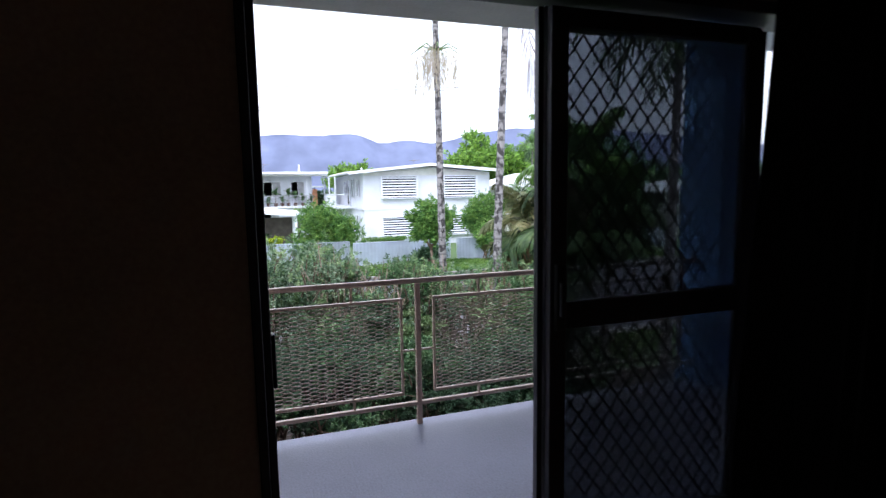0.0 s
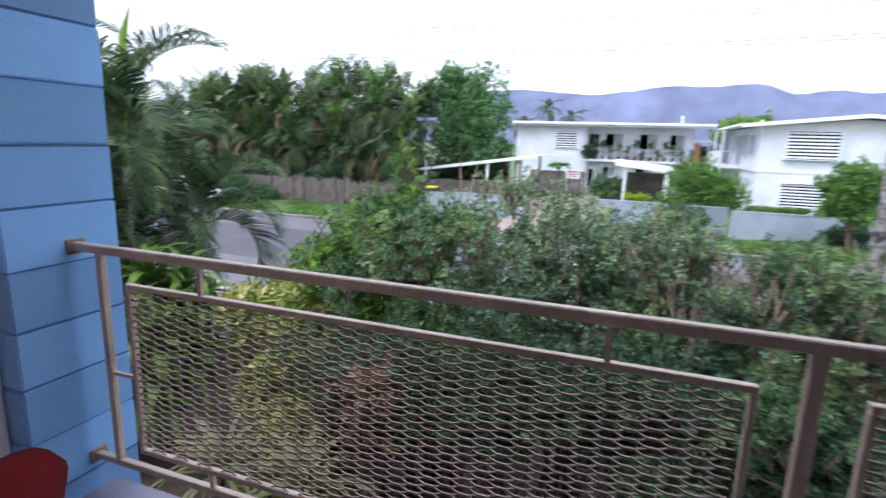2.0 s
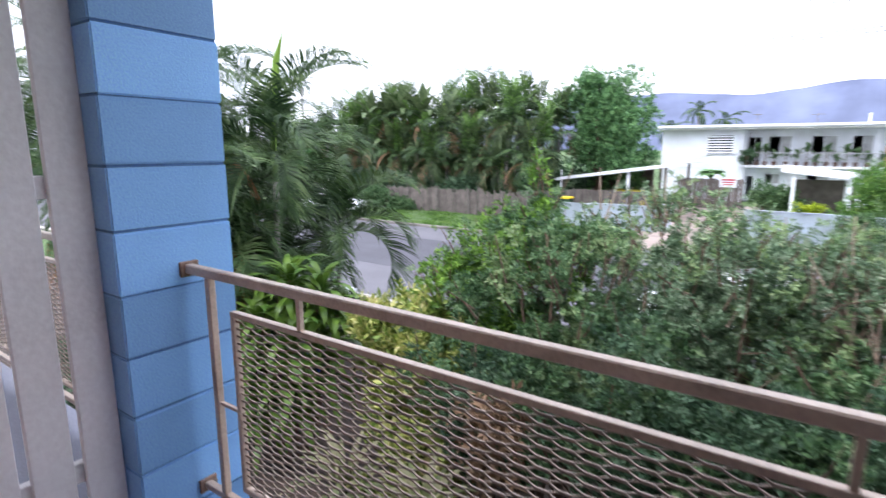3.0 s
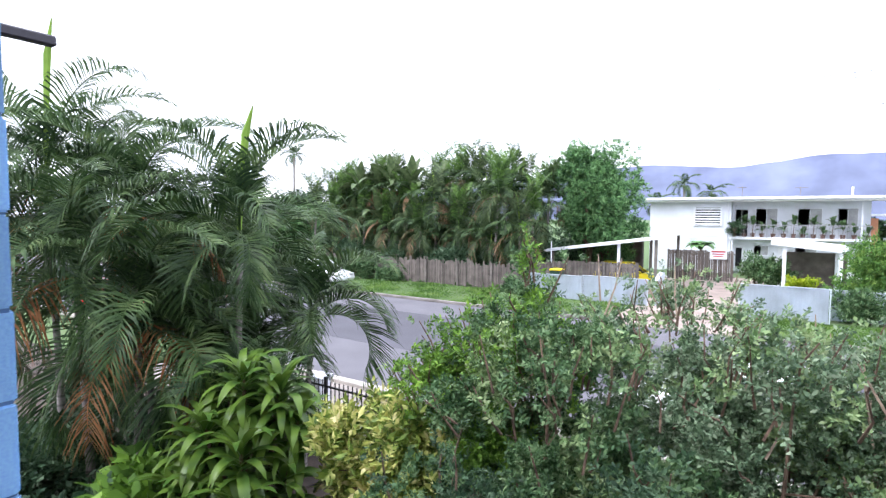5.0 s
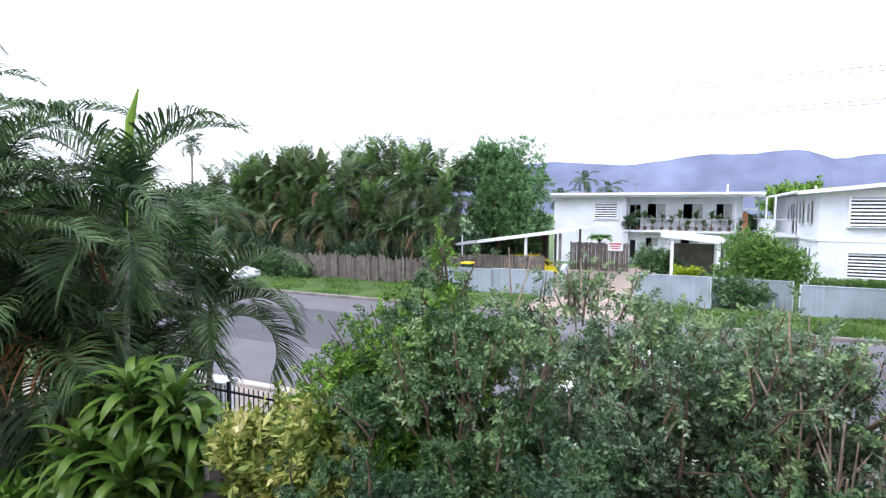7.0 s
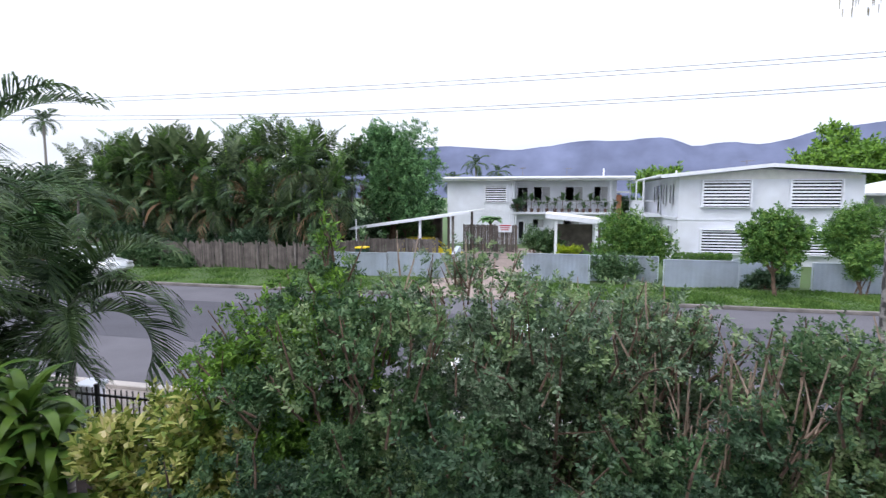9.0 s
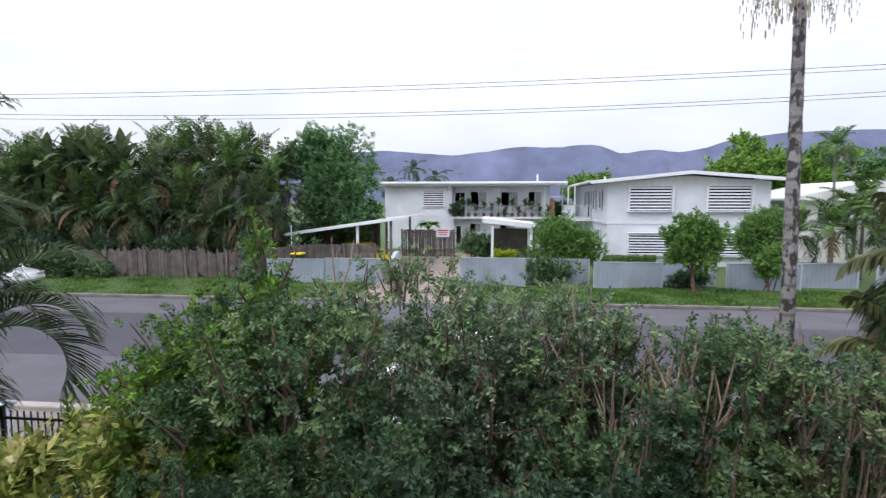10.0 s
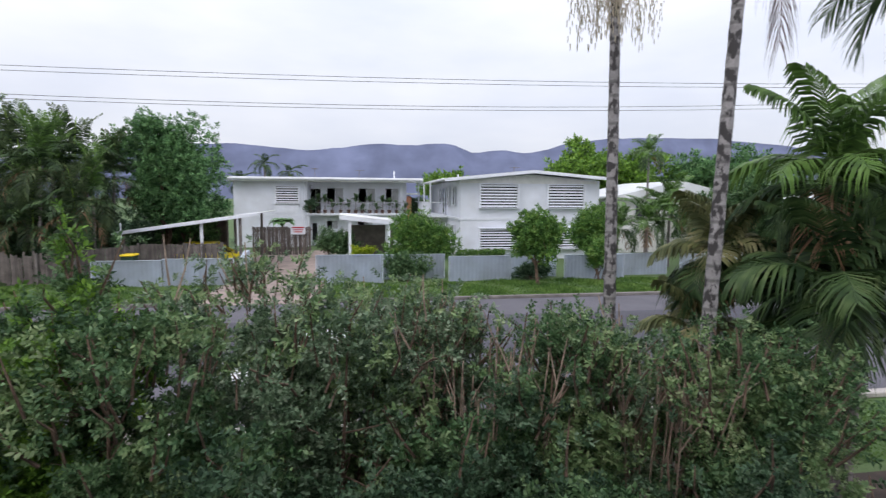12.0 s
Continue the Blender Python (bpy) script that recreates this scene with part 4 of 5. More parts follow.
# broad-leaved strap plant and yellow croton at the railing's foot
cd = thing("cordyline", "cordyline clump with broad glossy green strap leaves", "plant", at=(-4.95, 6.4, G))
rng = np.random.default_rng(5)
straps = [strap_mesh("leaf", L_cordy, 0.62, 0.105, r, d) for r, d in ((66, 105), (42, 135), (12, 115), (-15, 70))]
for hx, hy, hz in ((0, 0, 2.45), (-0.42, 0.1, 2.2), (0.35, 0.2, 2.35), (-0.2, -0.35, 1.95), (0.35, -0.3, 1.8), (0.1, 0.35, 2.1), (-0.6, -0.25, 1.6), (0.6, 0.0, 1.5), (-0.1, -0.5, 1.35), (0.2, -0.6, 1.05), (-0.35, 0.35, 2.3), (0.55, 0.3, 2.0), (-0.75, 0.1, 1.9), (-0.5, -0.5, 1.2), (0.55, -0.45, 1.3)):
    part("cane", tube([(hx * 0.3, hy * 0.3, 0), (hx * 0.7, hy * 0.7, hz * 0.6), (hx, hy, hz)], [0.03, 0.025, 0.02], 6), M_bark, cd)
    for i in range(34):
        k = 0 if i < 8 else 1 if i < 18 else 2 if i < 26 else 3
        sc = rng.uniform(0.8, 1.15)
        link("leaf", straps[k], cd, pose(hx, hy, hz - 0.012 * i, rng.uniform(-12, 12), 0, i * 137.5 + rng.uniform(-20, 20)) @ Matrix.Diagonal((sc, sc, sc, 1)))
for i, (x, y, t, r) in enumerate(((-3.25, 6.75, -0.2, 0.75), (-2.7, 6.3, -0.65, 0.7), (-3.7, 7.2, -0.4, 0.6), (-2.3, 5.6, -1.1, 0.55))):
    shrub("croton", (x, y), (r, r * 0.9, 0.75), t, L_croton, "yellow variegated croton bush by the iron fence", 520, 60 + i, leaf=0.11, width=0.042, spray_len=0.15, per=11, group="croton bushes", shell=0.4, lumps=8)
for i, (x, y, z) in enumerate(((-1.75, 5.0, -1.55), (0.85, 4.1, -1.2), (1.2, 4.3, -1.55), (-2.7, 5.1, -1.7))):
    sp = thing("strap_plant", "pale striped strap-leaved plant in the garden bed", "plant", "striped strap plants", at=(x, y, G))
    rr = np.random.default_rng(i + 3)
    sm = [strap_mesh("leaf", L_variegated, 0.75, 0.045, r, d) for r, d in ((85, 110), (65, 130), (40, 110))]
    part("stalk", tube([(0, 0, 0), (0, 0, z - G)], [0.03, 0.02], 6), M_bark, sp)
    for j in range(34):
        link("leaf", sm[j % 3], sp, pose(0, 0, z - G, rr.uniform(-10, 10), 0, j * 137.5))

# tall palms with blotched trunks
def tall_palm(at, height, r, seed, lean, fronds, length, label, hub_dead, strings=None):
    p = palm("tall_palm", at, height, (L_palm, L_palm, L_palm), label, seed, r, fronds, length, 0.7, 0.05, 44, 0.8, (5, 60), (60, 115), "tall palms", lean, hub_dead, False, ring_mat=M_palmspot, shaft=0.9, vee=15)
    if strings:
        rg = np.random.default_rng(seed)
        V, F = [], []
        for a in range(30):
            ang = rg.uniform(0, math.tau)
            ro = rg.uniform(0.08, 0.5)
            for s in range(5):
                x0, y0 = math.cos(ang) * ro + rg.normal() * 0.05, math.sin(ang) * ro + rg.normal() * 0.05
                z0, ln = strings + 0.1 - ro * 0.5 + rg.normal() * 0.08, rg.uniform(0.12, 0.62)
                m = 7
                for k in range(m):
                    z = z0 - ln * k / m
                    w = 0.006
                    dx, dy = rg.normal() * 0.015, rg.normal() * 0.015
                    i0 = len(V)
                    V.extend(((x0 + dx - w, y0 + dy, z), (x0 + dx + w, y0 + dy, z), (x0 + dx + w, y0 + dy + w, z - ln / m * 0.9), (x0 + dx - w, y0 + dy - w, z - ln / m * 0.9)))
                    F.append((i0, i0 + 1, i0 + 2, i0 + 3))
        sx, sy = lean[0] * (strings / height) ** 1.5, lean[1] * (strings / height) ** 1.5
        for a in range(7):
            ang = a * 0.9
            part("flower_stalk", tube([(sx, sy, strings + 0.02), (sx + math.cos(ang) * 0.22, sy + math.sin(ang) * 0.22, strings + 0.1), (sx + math.cos(ang) * 0.42, sy + math.sin(ang) * 0.42, strings - 0.02)], [0.018, 0.012, 0.006], 5), M_shaft, p)
        link("flower_spray", mesh_of("flower_spray", np.array(V) + (sx, sy, 0), F, L_flower), p, Matrix(), "pale hanging flower strings", kind="stuff")
    return p


tall_palm((2.98, 8.2), 8.4, 0.06, 401, (-0.12, 0.0), 11, 2.2, "tall slender palm with blotched pale trunk and flower strings", 0, 6.5)
P2 = tall_palm((3.59, 7.52), 9.2, 0.062, 402, (0.36, 0.0), 10, 2.6, "tall grey palm with ringed blotched trunk among the shrubs", 0)
tall_palm((8.1, 8.6), 7.0, 0.1, 403, (0.2, 0.1), 15, 2.5, "leaning tall palm with drooping dark fronds", 1)

L_dusk = leaf_mat("dry_purple_brown_frond", [(0.05, 0.035, 0.032), (0.085, 0.06, 0.056), (0.12, 0.088, 0.085)], rough=0.9, through=0.04)
hang = frond_mesh("dead_frond", L_dusk, 2.4, -60, 32, 40, 0.5, 0.035, 10, 1.0, 77, 0.3)
link("dead_frond", hang, P2, pose(0.42, 0.0, 8.05, 0, 0, 20) @ Matrix.Diagonal((0.55, 0.6, 1, 1)), "brown dead frond hanging down")

# leafy palm clump at the end of the hedge
for i, (x, y, h, n, ln, k) in enumerate(((5.4, 8.3, 4.1, 15, 1.35, 2), (6.05, 8.5, 3.3, 14, 1.15, 1), (5.0, 8.0, 2.9, 13, 1.35, 0), (4.7, 9.3, 3.1, 12, 0.9, 3), (5.4, 8.7, 2.5, 11, 0.95, 0), (4.65, 8.5, 1.3, 10, 1.0, 0),
                                                 (4.9, 8.4, 0.9, 8, 0.8, 0), (6.4, 8.9, 3.2, 12, 1.1, 1), (4.4, 9.6, 2.0, 10, 0.8, 3))):
    palm("clump_palm", (x + 0.4, y), h, ((L_palm, L_palm, L_palm), (L_palmbr, L_palm, L_palm), (L_palmbr, L_palmbr, L_palm), (L_palmpale, L_palmpale, L_palm))[k], "leafy palm with broad drooping leaflets", 500 + i, 0.055, n + 4, ln, 0.56, 0.042, 36, 0.85,
         (5, 82), (55, 105), "leafy palm clump", (0.1 * math.sin(i), 0.1 * math.cos(i * 2)), 1 if i in (0, 3) else 0, False, vee=14)

# rough grass of the verges
def grass(name, label, x0, x1, y0, y1, count, tall, seed):
    rg = np.random.default_rng(seed)
    x, y = rg.uniform(x0, x1, count), rg.uniform(y0, y1, count)
    h = tall * rg.uniform(0.4, 1.0, count) * (0.6 + 0.4 * np.sin(x * 1.7 + 2 * np.sin(y * 0.9)))
    a, w = rg.uniform(0, math.tau, count), rg.uniform(0.012, 0.03, count) * tall / 0.15
    dx, dy, lx, ly = np.cos(a) * w, np.sin(a) * w, rg.normal(0, 0.4, count) * h, rg.normal(0, 0.4, count) * h
    z = np.zeros(count)
    V = np.stack([np.stack([x - dx, y - dy, z], 1), np.stack([x + dx, y + dy, z], 1), np.stack([x + dx * 0.6 + lx * 0.5, y + dy * 0.6 + ly * 0.5, h * 0.7], 1), np.stack([x + lx, y + ly, h], 1)], 1).reshape(-1, 3)
    F = np.arange(count * 4).reshape(-1, 4)
    ob = link(name, mesh_of(name, V, F, L_grass), None, pose(0, 0, G + 0.005))
    return tagged(ob, label, "grass", kind="stuff")


L_grass = leaf_mat("verge_grass_blades", [(0.045, 0.115, 0.024), (0.075, 0.18, 0.036), (0.115, 0.24, 0.052), (0.17, 0.29, 0.08)], rough=0.7, patch=0.6)
grass("verge_grass", "rough green grass along the verge", -34, -6.3, 24.6, 30.4, 26000, 0.16, 91)
grass("verge_grass", "rough green grass along the verge", -1.3, 24, 24.6, 29.1, 30000, 0.2, 92)
grass("lawn_grass", "short green lawn by the near kerb", 4.5, 16, 9.9, 12.2, 16000, 0.09, 93)

# across the street: palms behind the paling fence
rng = np.random.default_rng(11)
HM = []
for i in range(50):
    x = -32 + 19.2 * ((i * 0.618) % 1.0)
    low = i % 3 == 0
    y = rng.uniform(32.2, 33.2) if low else rng.uniform(33, 37)
    drop = rng.uniform(1.3, 2.7) if low else rng.uniform(-1.2, 0.9) + (0.9 if x < -27 else 0)
    if i < 6:
        HM.append(palm("hedge_palm", (x, y), 4.6 + 0.25 * i, ((L_palmbr, L_palm, L_palmgrey) if i % 2 else (L_palmgrey, L_palm, L_palm)), "cane palm in a dense row behind the paling fence", 600 + i, 0.09, 17, 2.8, 0.75, 0.095, 19, 0.7,
                       (0, 88), (45, 135), "palms behind the fence", (0.2, 0.1), 2, i % 2 == 0, vee=25, shaft=0.4))
    else:
        copy_thing(HM[i % 6], pose(x, y, G - drop, 0, 0, rng.uniform(0, 360)))
PAD = [strap_mesh("leaf", L_palmgrey, 2.3, 0.62, rr, dd, 8, 0.3) for rr, dd in ((84, 35), (68, 75), (45, 110))]
DRY = strap_mesh("dead_leaf", L_dead, 1.9, 0.4, -20, 75, 7, 0.5)
for i, (x, y, h) in enumerate(((-29.5, 33.2, 5.7), (-27.6, 33.0, 6.4), (-26.0, 33.3, 6.9), (-24.6, 33.0, 6.7), (-28.2, 32.6, 3.6), (-25.3, 32.5, 4.5), (-22.9, 33.2, 6.5))):
    bp = thing("banana_plant", "tall banana plant with broad paddle leaves and dry brown skirts", "banana plant", "banana plants", at=(x, y, G))
    part("stem", tube([(0, 0, 0), (0.06, 0.02, h * 0.5), (0.1, 0, h)], [0.16, 0.12, 0.07], 9), M_shaft, bp, smooth=True)
    for j in range(11):
        link("leaf", PAD[0 if j < 3 else 1 if j < 7 else 2], bp, pose(0.1, 0, h - 0.05 * j, 6 * math.sin(j * 3 + i), 0, j * 137.5 + i * 50))
    for j in range(2):
        link("dead_leaf", DRY, bp, pose(0.06, 0, h - 0.5 - 0.2 * j, 0, 0, j * 100 + i * 30))
for i, (x, y, rx, rz, t) in enumerate(((-26, 34.0, 3.2, 2.2, 1.3), (-21.5, 34.4, 3.2, 2.2, 1.6), (-17.5, 34.6, 2.8, 2.2, 1.6), (-30.5, 34, 3.0, 2.0, 0.7), (-14.4, 34.8, 1.9, 2.2, 1.4), (-28, 32.3, 2.6, 1.2, -0.3), (-23, 32.3, 2.6, 1.2, -0.5), (-18.6, 32.3, 2.4, 1.1, -0.4), (-14.6, 32.6, 1.7, 1.2, -0.3))):
    shrub("understorey_shrub", (x, y), (rx, 1.2, rz), t, L_bushdk, "dark growth filling the row of palms", 600, 700 + i, leaf=0.24, width=0.08, spray_len=0.6, group="understorey", trunk_r=0.05)

for i, (x, t, rx) in enumerate(((-31, -1.0, 2.0), (-27.6, -1.25, 1.8), (-24.6, -0.95, 1.7), (-22.4, -1.5, 1.2), (-13.4, -1.6, 0.7))):
    shrub("verge_bush", (x, 29.9), (rx, 0.6, 0.9), t - 0.15, L_bush, "dark leafy bush growing before the paling fence", 700, 780 + i, leaf=0.16, width=0.06, spray_len=0.35, group="bushes along the fence", trunk_r=0.04)


def tree(at, r, top, leaves, label, count, seed, leaf=0.2, width=0.075, lumps=16, group="", trunk=0.22, low=-0.5, per=12):
    rng = np.random.default_rng(seed)
    t = thing("tree", label, "tree", group, at=(at[0], at[1], G))
    cz = top - r[2] - G
    pts, tips, _ = blob_points(rng, count, (0, 0, cz), r, 0.5, lumps + 16, low, (0.24, 0.42), (0.2, 0.72))
    pts = pts[pts[:, 2] > 0.3]
    part("trunk", limbs((0, 0, 0), tips[:10], trunk, rng), M_bark, t)
    link("crown", leaf_mesh("crown", pts, rng, leaves, per, leaf * 1.6, leaf, width, 0.6), t, kind="stuff")
    return t


tree((-11.1, 37.5), (3.75, 3.4, 4.5), 7.45, L_tree, "tall spreading green tree beside the white flats", 5200, 801, 0.2, 0.08, 26, trunk=0.28, low=-0.8)
tree((-10.6, 38.6), (3.2, 2.4, 2.8), 3.0, L_tree, "lower green tree by the carport", 1800, 802, 0.24, 0.09, 12, trunk=0.15, low=-0.8)
tree((9.0, 27.6), (1.65, 1.6, 1.6), 1.22, L_round, "small round bright green street tree", 1900, 803, 0.14, 0.06, 18, trunk=0.09, low=-0.7, per=13)
shrub("shrub", (2.95, 31.8), (2.6, 1.6, 1.95), 1.08, L_round, "big rounded glossy green bush behind the fence", 4200, 804, leaf=0.13, width=0.055, spray_len=0.4, trunk_r=0.06)
shrub("shrub", (0.25, 33.6), (0.95, 0.8, 0.8), -0.98, L_lime, "low clipped lime green bush by the drive", 500, 805, leaf=0.1, width=0.05, spray_len=0.2)
shrub("shrub", (-1.5, 40.5), (1.6, 1.0, 1.0), -0.75, L_bush, "dark bushy planting beside the flats entrance", 600, 806, leaf=0.2, width=0.07, spray_len=0.5)
shrub("shrub", (2.6, 29.9), (1.3, 0.5, 0.9), -1.2, L_bush, "shrub growing before the fence", 500, 807, leaf=0.14, width=0.05, spray_len=0.35)
shrub("shrub", (-13.2, 41.5), (3.0, 1.4, 2.2), 1.4, L_bushdk, "dark bushes behind the carport", 1200, 815, leaf=0.2, width=0.08, spray_len=0.5)
shrub("shrub", (14.1, 31.4), (2.0, 1.5, 2.0), 1.25, L_round, "tall shrub beside the white flats", 2300, 808, leaf=0.12, width=0.05, spray_len=0.4, trunk_r=0.06)
shrub("shrub", (12.7, 28.7), (0.75, 0.7, 0.8), -0.45, L_round, "small light green shrub by the fence", 450, 809, leaf=0.14, width=0.05, spray_len=0.35)
tree((28, 60), (8, 6, 5), 8.9, L_bushbr, "broad light green trees beyond the flats", 3000, 810, 0.5, 0.22, 18, trunk=0.3, low=-0.3)
tree((41, 58), (9, 6, 5), 7.5, L_tree, "broad green trees beyond the houses", 2500, 811, 0.5, 0.22, 18, trunk=0.3, low=-0.3)
shrub("shrub", (9.6, 29.6), (1.3, 0.45, 0.5), -1.85, L_bushdk, "low dark weeds at the foot of the fence", 420, 816, leaf=0.14, width=0.05, spray_len=0.3)
tree((17, 44), (3.5, 3, 3), 2.9, L_bush, "green tree behind the white flats", 1200, 812, 0.3, 0.12, 14, trunk=0.2)
tree((6.0, 64), (3.2, 2, 2.4), 2.6, L_bushdk, "dark tree between the blocks of flats", 700, 814, 0.35, 0.15, 10, trunk=0.2)
tree((10.6, 66), (4, 3, 2.4), 5.2, L_bushbr, "tree tops beyond the roofs", 900, 813, 0.4, 0.18, 12, trunk=0.25)
for i, x in enumerate((-44, -38, -33, -48)):
    tree((x, 40 + 4 * (i % 2)), (5, 4, 4), 4.0 + i % 2, L_bushdk if i % 2 else L_tree, "dark garden trees further along the street", 1300, 820 + i, 0.4, 0.16, 14, "", 0.25, -0.8)
for i, x in enumerate((30, 40, 52)):
    tree((x, 40 + 3 * i), (6, 4, 4), 3.6 + i % 2, L_bush, "garden trees further along the street", 1200, 840 + i, 0.4, 0.16, 14, "", 0.25, -0.8)
for i, (x, y, h) in enumerate(((-9.5, 62, 7.4), (-7.2, 64, 6.6), (-11.6, 60, 5.4))):
    palm("distant_palm", (x, y), h, (L_palm, L_palm, L_palm), "distant feather palm rising over the roof", 900 + i, 0.13, 13, 2.0, 0.6, 0.09, 18, 0.7, (5, 60), (70, 130), "distant palms", dead=0, spear=False, shaft=0.4)
palm("distant_palm", (-59.5, 54.0), 12.6, (L_palm, L_palm, L_palm), "lone palm top seen past the cane palms", 910, 0.16, 13, 2.4, 0.8, 0.14, 16, 0.5, (5, 60), (70, 130), "distant palms", dead=0, spear=False, shaft=0.4)
for i, (x, y, h) in enumerate(((16.6, 30.9, 2.6), (18.4, 32.2, 3.2), (15.6, 32.5, 2.2), (20.3, 31.0, 2.4), (22.4, 41, 7.4), (19.6, 33.5, 4.0))):
    palm("verge_palm", (x, y), h, (L_palmbr, L_palmbr, L_palm), "light green feather palm beside the far fence", 920 + i, 0.09, 14, 2.1, 0.65, 0.085, 22, 0.6, (5, 75), (70, 130), "verge palms", dead=1, spear=False, shaft=0.3)


# ---- white flats across the street ----
def window(parent, x0, x1, z0, z1, y, curtain=0.0, sill=True):
    """A window in a wall that faces -y: frame, dark pane, and a sliding half with a curtain behind."""
    w = part("window", boxes((x0, x1, y + 0.03, y + 0.06, z0, z1)), M_win, parent, "dark aluminium framed window")
    part("frame", boxes((x0 - 0.05, x1 + 0.05, y - 0.03, y + 0.03, z1, z1 + 0.05), (x0 - 0.05, x1 + 0.05, y - 0.03, y + 0.03, z0 - 0.05, z0),
                        (x0 - 0.05, x0, y - 0.03, y + 0.03, z0, z1), (x1, x1 + 0.05, y - 0.03, y + 0.03, z0, z1), ((x0 + x1) / 2 - 0.02, (x0 + x1) / 2 + 0.02, y - 0.02, y + 0.03, z0, z1)), M_white2, w)
    if curtain:
        part("pane", boxes(((x0 + x1) / 2 + 0.02, x1, y + 0.005, y + 0.02, z0, z1)), M_wincurt, w)
    if sill:
        part("sill", boxes((x0 - 0.08, x1 + 0.08, y - 0.1, y - 0.03, z0 - 0.09, z0 - 0.05)), M_white2, w)
    return w


def louvre_window(parent, x0, x1, z0, z1, y, slats, depth=0.16):
    """A projecting hood of white slats over a dark window."""
    w = part("louvre_window", boxes((x0, x1, y - 0.03, y - 0.006, z0, z1)), M_win, parent, "window behind white sunshade slats")
    part("frame", boxes((x0 - 0.05, x0 + 0.05, y - depth, y, z0 - 0.05, z1 + 0.05), (x1 - 0.05, x1 + 0.05, y - depth, y, z0 - 0.05, z1 + 0.05),
                        (x0 + 0.05, x1 - 0.05, y - depth, y, z1, z1 + 0.05), (x0 + 0.05, x1 - 0.05, y - depth, y, z0 - 0.05, z0)), M_white2, w)
    h = (z1 - z0) / slats
    b = bmesh.new()
    box(b, x0 + 0.05, x1 - 0.05, -0.012, 0.012, -h * 0.25, h * 0.25)
    bmesh.ops.rotate(b, verts=b.verts[:], cent=(0, 0, 0), matrix=Matrix.Rotation(radians(-12), 3, 'X'))
    first = part("slat", b, M_white2, w, m=pose(0, y - depth * 0.6, z0 + h * 0.5))
    for k in range(1, slats):
        link("slat", first.data, w, pose(0, y - depth * 0.6, z0 + h * (k + 0.5)))
    return w


def roof_sheet(x0, x1, y0, y1, za, zb, t=0.06, pitch=0.25):
    """A ribbed metal sheet that runs from height za at x0 to zb at x1."""
    bm = bmesh.new()
    n = max(2, int(abs(y1 - y0) / pitch))
    w = (y1 - y0) / n
    prof = []
    for k in range(n):
        ya = y0 + w * k
        prof += [(ya, 0.0), (ya + w * 0.7, 0.0), (ya + w * 0.76, 0.035), (ya + w * 0.94, 0.035)]
    prof.append((y1, 0.0))
    rows = [[bm.verts.new((x, y, z + d)) for y, d in pr] for x, z, pr in ((x0, za, prof), (x1, zb, prof), (x1, zb - t, [(y, 0) for y, h in prof]), (x0, za - t, [(y, 0) for y, h in prof]))]
    for r in range(4):
        p, q = rows[r], rows[(r + 1) % 4]
        for i in range(len(prof) - 1):
            bm.faces.new((p[i], q[i], q[i + 1], p[i + 1]))
    for e in (0, -1):
        bm.faces.new([r[e] for r in rows])
    bmesh.ops.recalc_face_normals(bm, faces=bm.faces)
    return bm


# rear block with the planted balcony
rb = thing("flats_building", "white two-storey block of flats with a planted upper balcony", "apartment building", "white flats", at=(-0.24, 0, 0))
rb.matrix_basis = rb.matrix_basis @ Matrix.Diagonal((0.924, 1, 1, 1))
Y = 49.5
part("wall", boxes((-10.6, -4.1, Y, Y + 9, G, 2.95), (-4.1, 5.2, Y + 1.0, Y + 9, G, 2.95)), M_white, rb)
part("floor_band", boxes((-10.62, -4.08, Y - 0.03, Y - 0.004, -0.02, 0.14)), M_white2, rb)
part("wall_batten", boxes((-7.05, -6.99, Y - 0.03, Y - 0.004, G, 2.6), (-4.6, -4.52, Y - 0.04, Y - 0.004, G, 2.6)), M_white2, rb)
part("roof", roof_sheet(-11.0, 6.6, Y - 0.7, Y + 9.4, 3.22, 3.2), M_roof, rb, "white ribbed metal roof")
part("fascia", boxes((-11.0, 6.6, Y - 0.74, Y - 0.705, 2.98, 3.18)), M_white2, rb)
part("soffit", boxes((-11.0, 6.6, Y - 0.7, Y + 1.0, 2.9, 2.96)), M_soffit, rb)
part("gutter", boxes((-11.0, 6.6, Y - 0.86, Y - 0.745, 3.04, 3.16), bevel=0.02), M_roof, rb)
part("downpipe", tube([(-4.35, Y - 0.72, 3.04), (-4.35, Y - 0.06, 2.5), (-4.35, Y - 0.06, G)], 0.045, 8), M_white2, rb)
louvre_window(rb, -6.9, -4.85, 1.05, 2.45, Y, 7)
part("apron_panel", boxes((-6.9, -4.85, Y - 0.05, Y - 0.004, 0.2, 0.95)), M_white2, rb)
bal = part("balcony_slab", boxes((-4.1, 5.2, Y - 0.1, Y + 1.0, 0.02, 0.18)), M_white2, rb)
part("balcony_rail", boxes((-4.05, 5.15, Y - 0.05, Y, 1.1, 1.15)), M_greyrail, rb)
bb = boxes((-0.01, 0.01, Y - 0.035, Y - 0.015, 0.18, 1.1))
b1 = part("baluster", bb, M_greyrail, rb, m=pose(-3.95, 0, 0))
for k in range(1, 34):
    link("baluster", b1.data, rb, pose(-3.95 + 0.275 * k, 0, 0))
window(rb, -3.85, -2.95, 0.2, 2.3, Y + 0.97, 0, False)
window(rb, -2.35, -0.85, 1.0, 2.35, Y + 0.97, 1)
window(rb, 0.6, 2.15, 1.05, 2.35, Y + 0.97, 1)
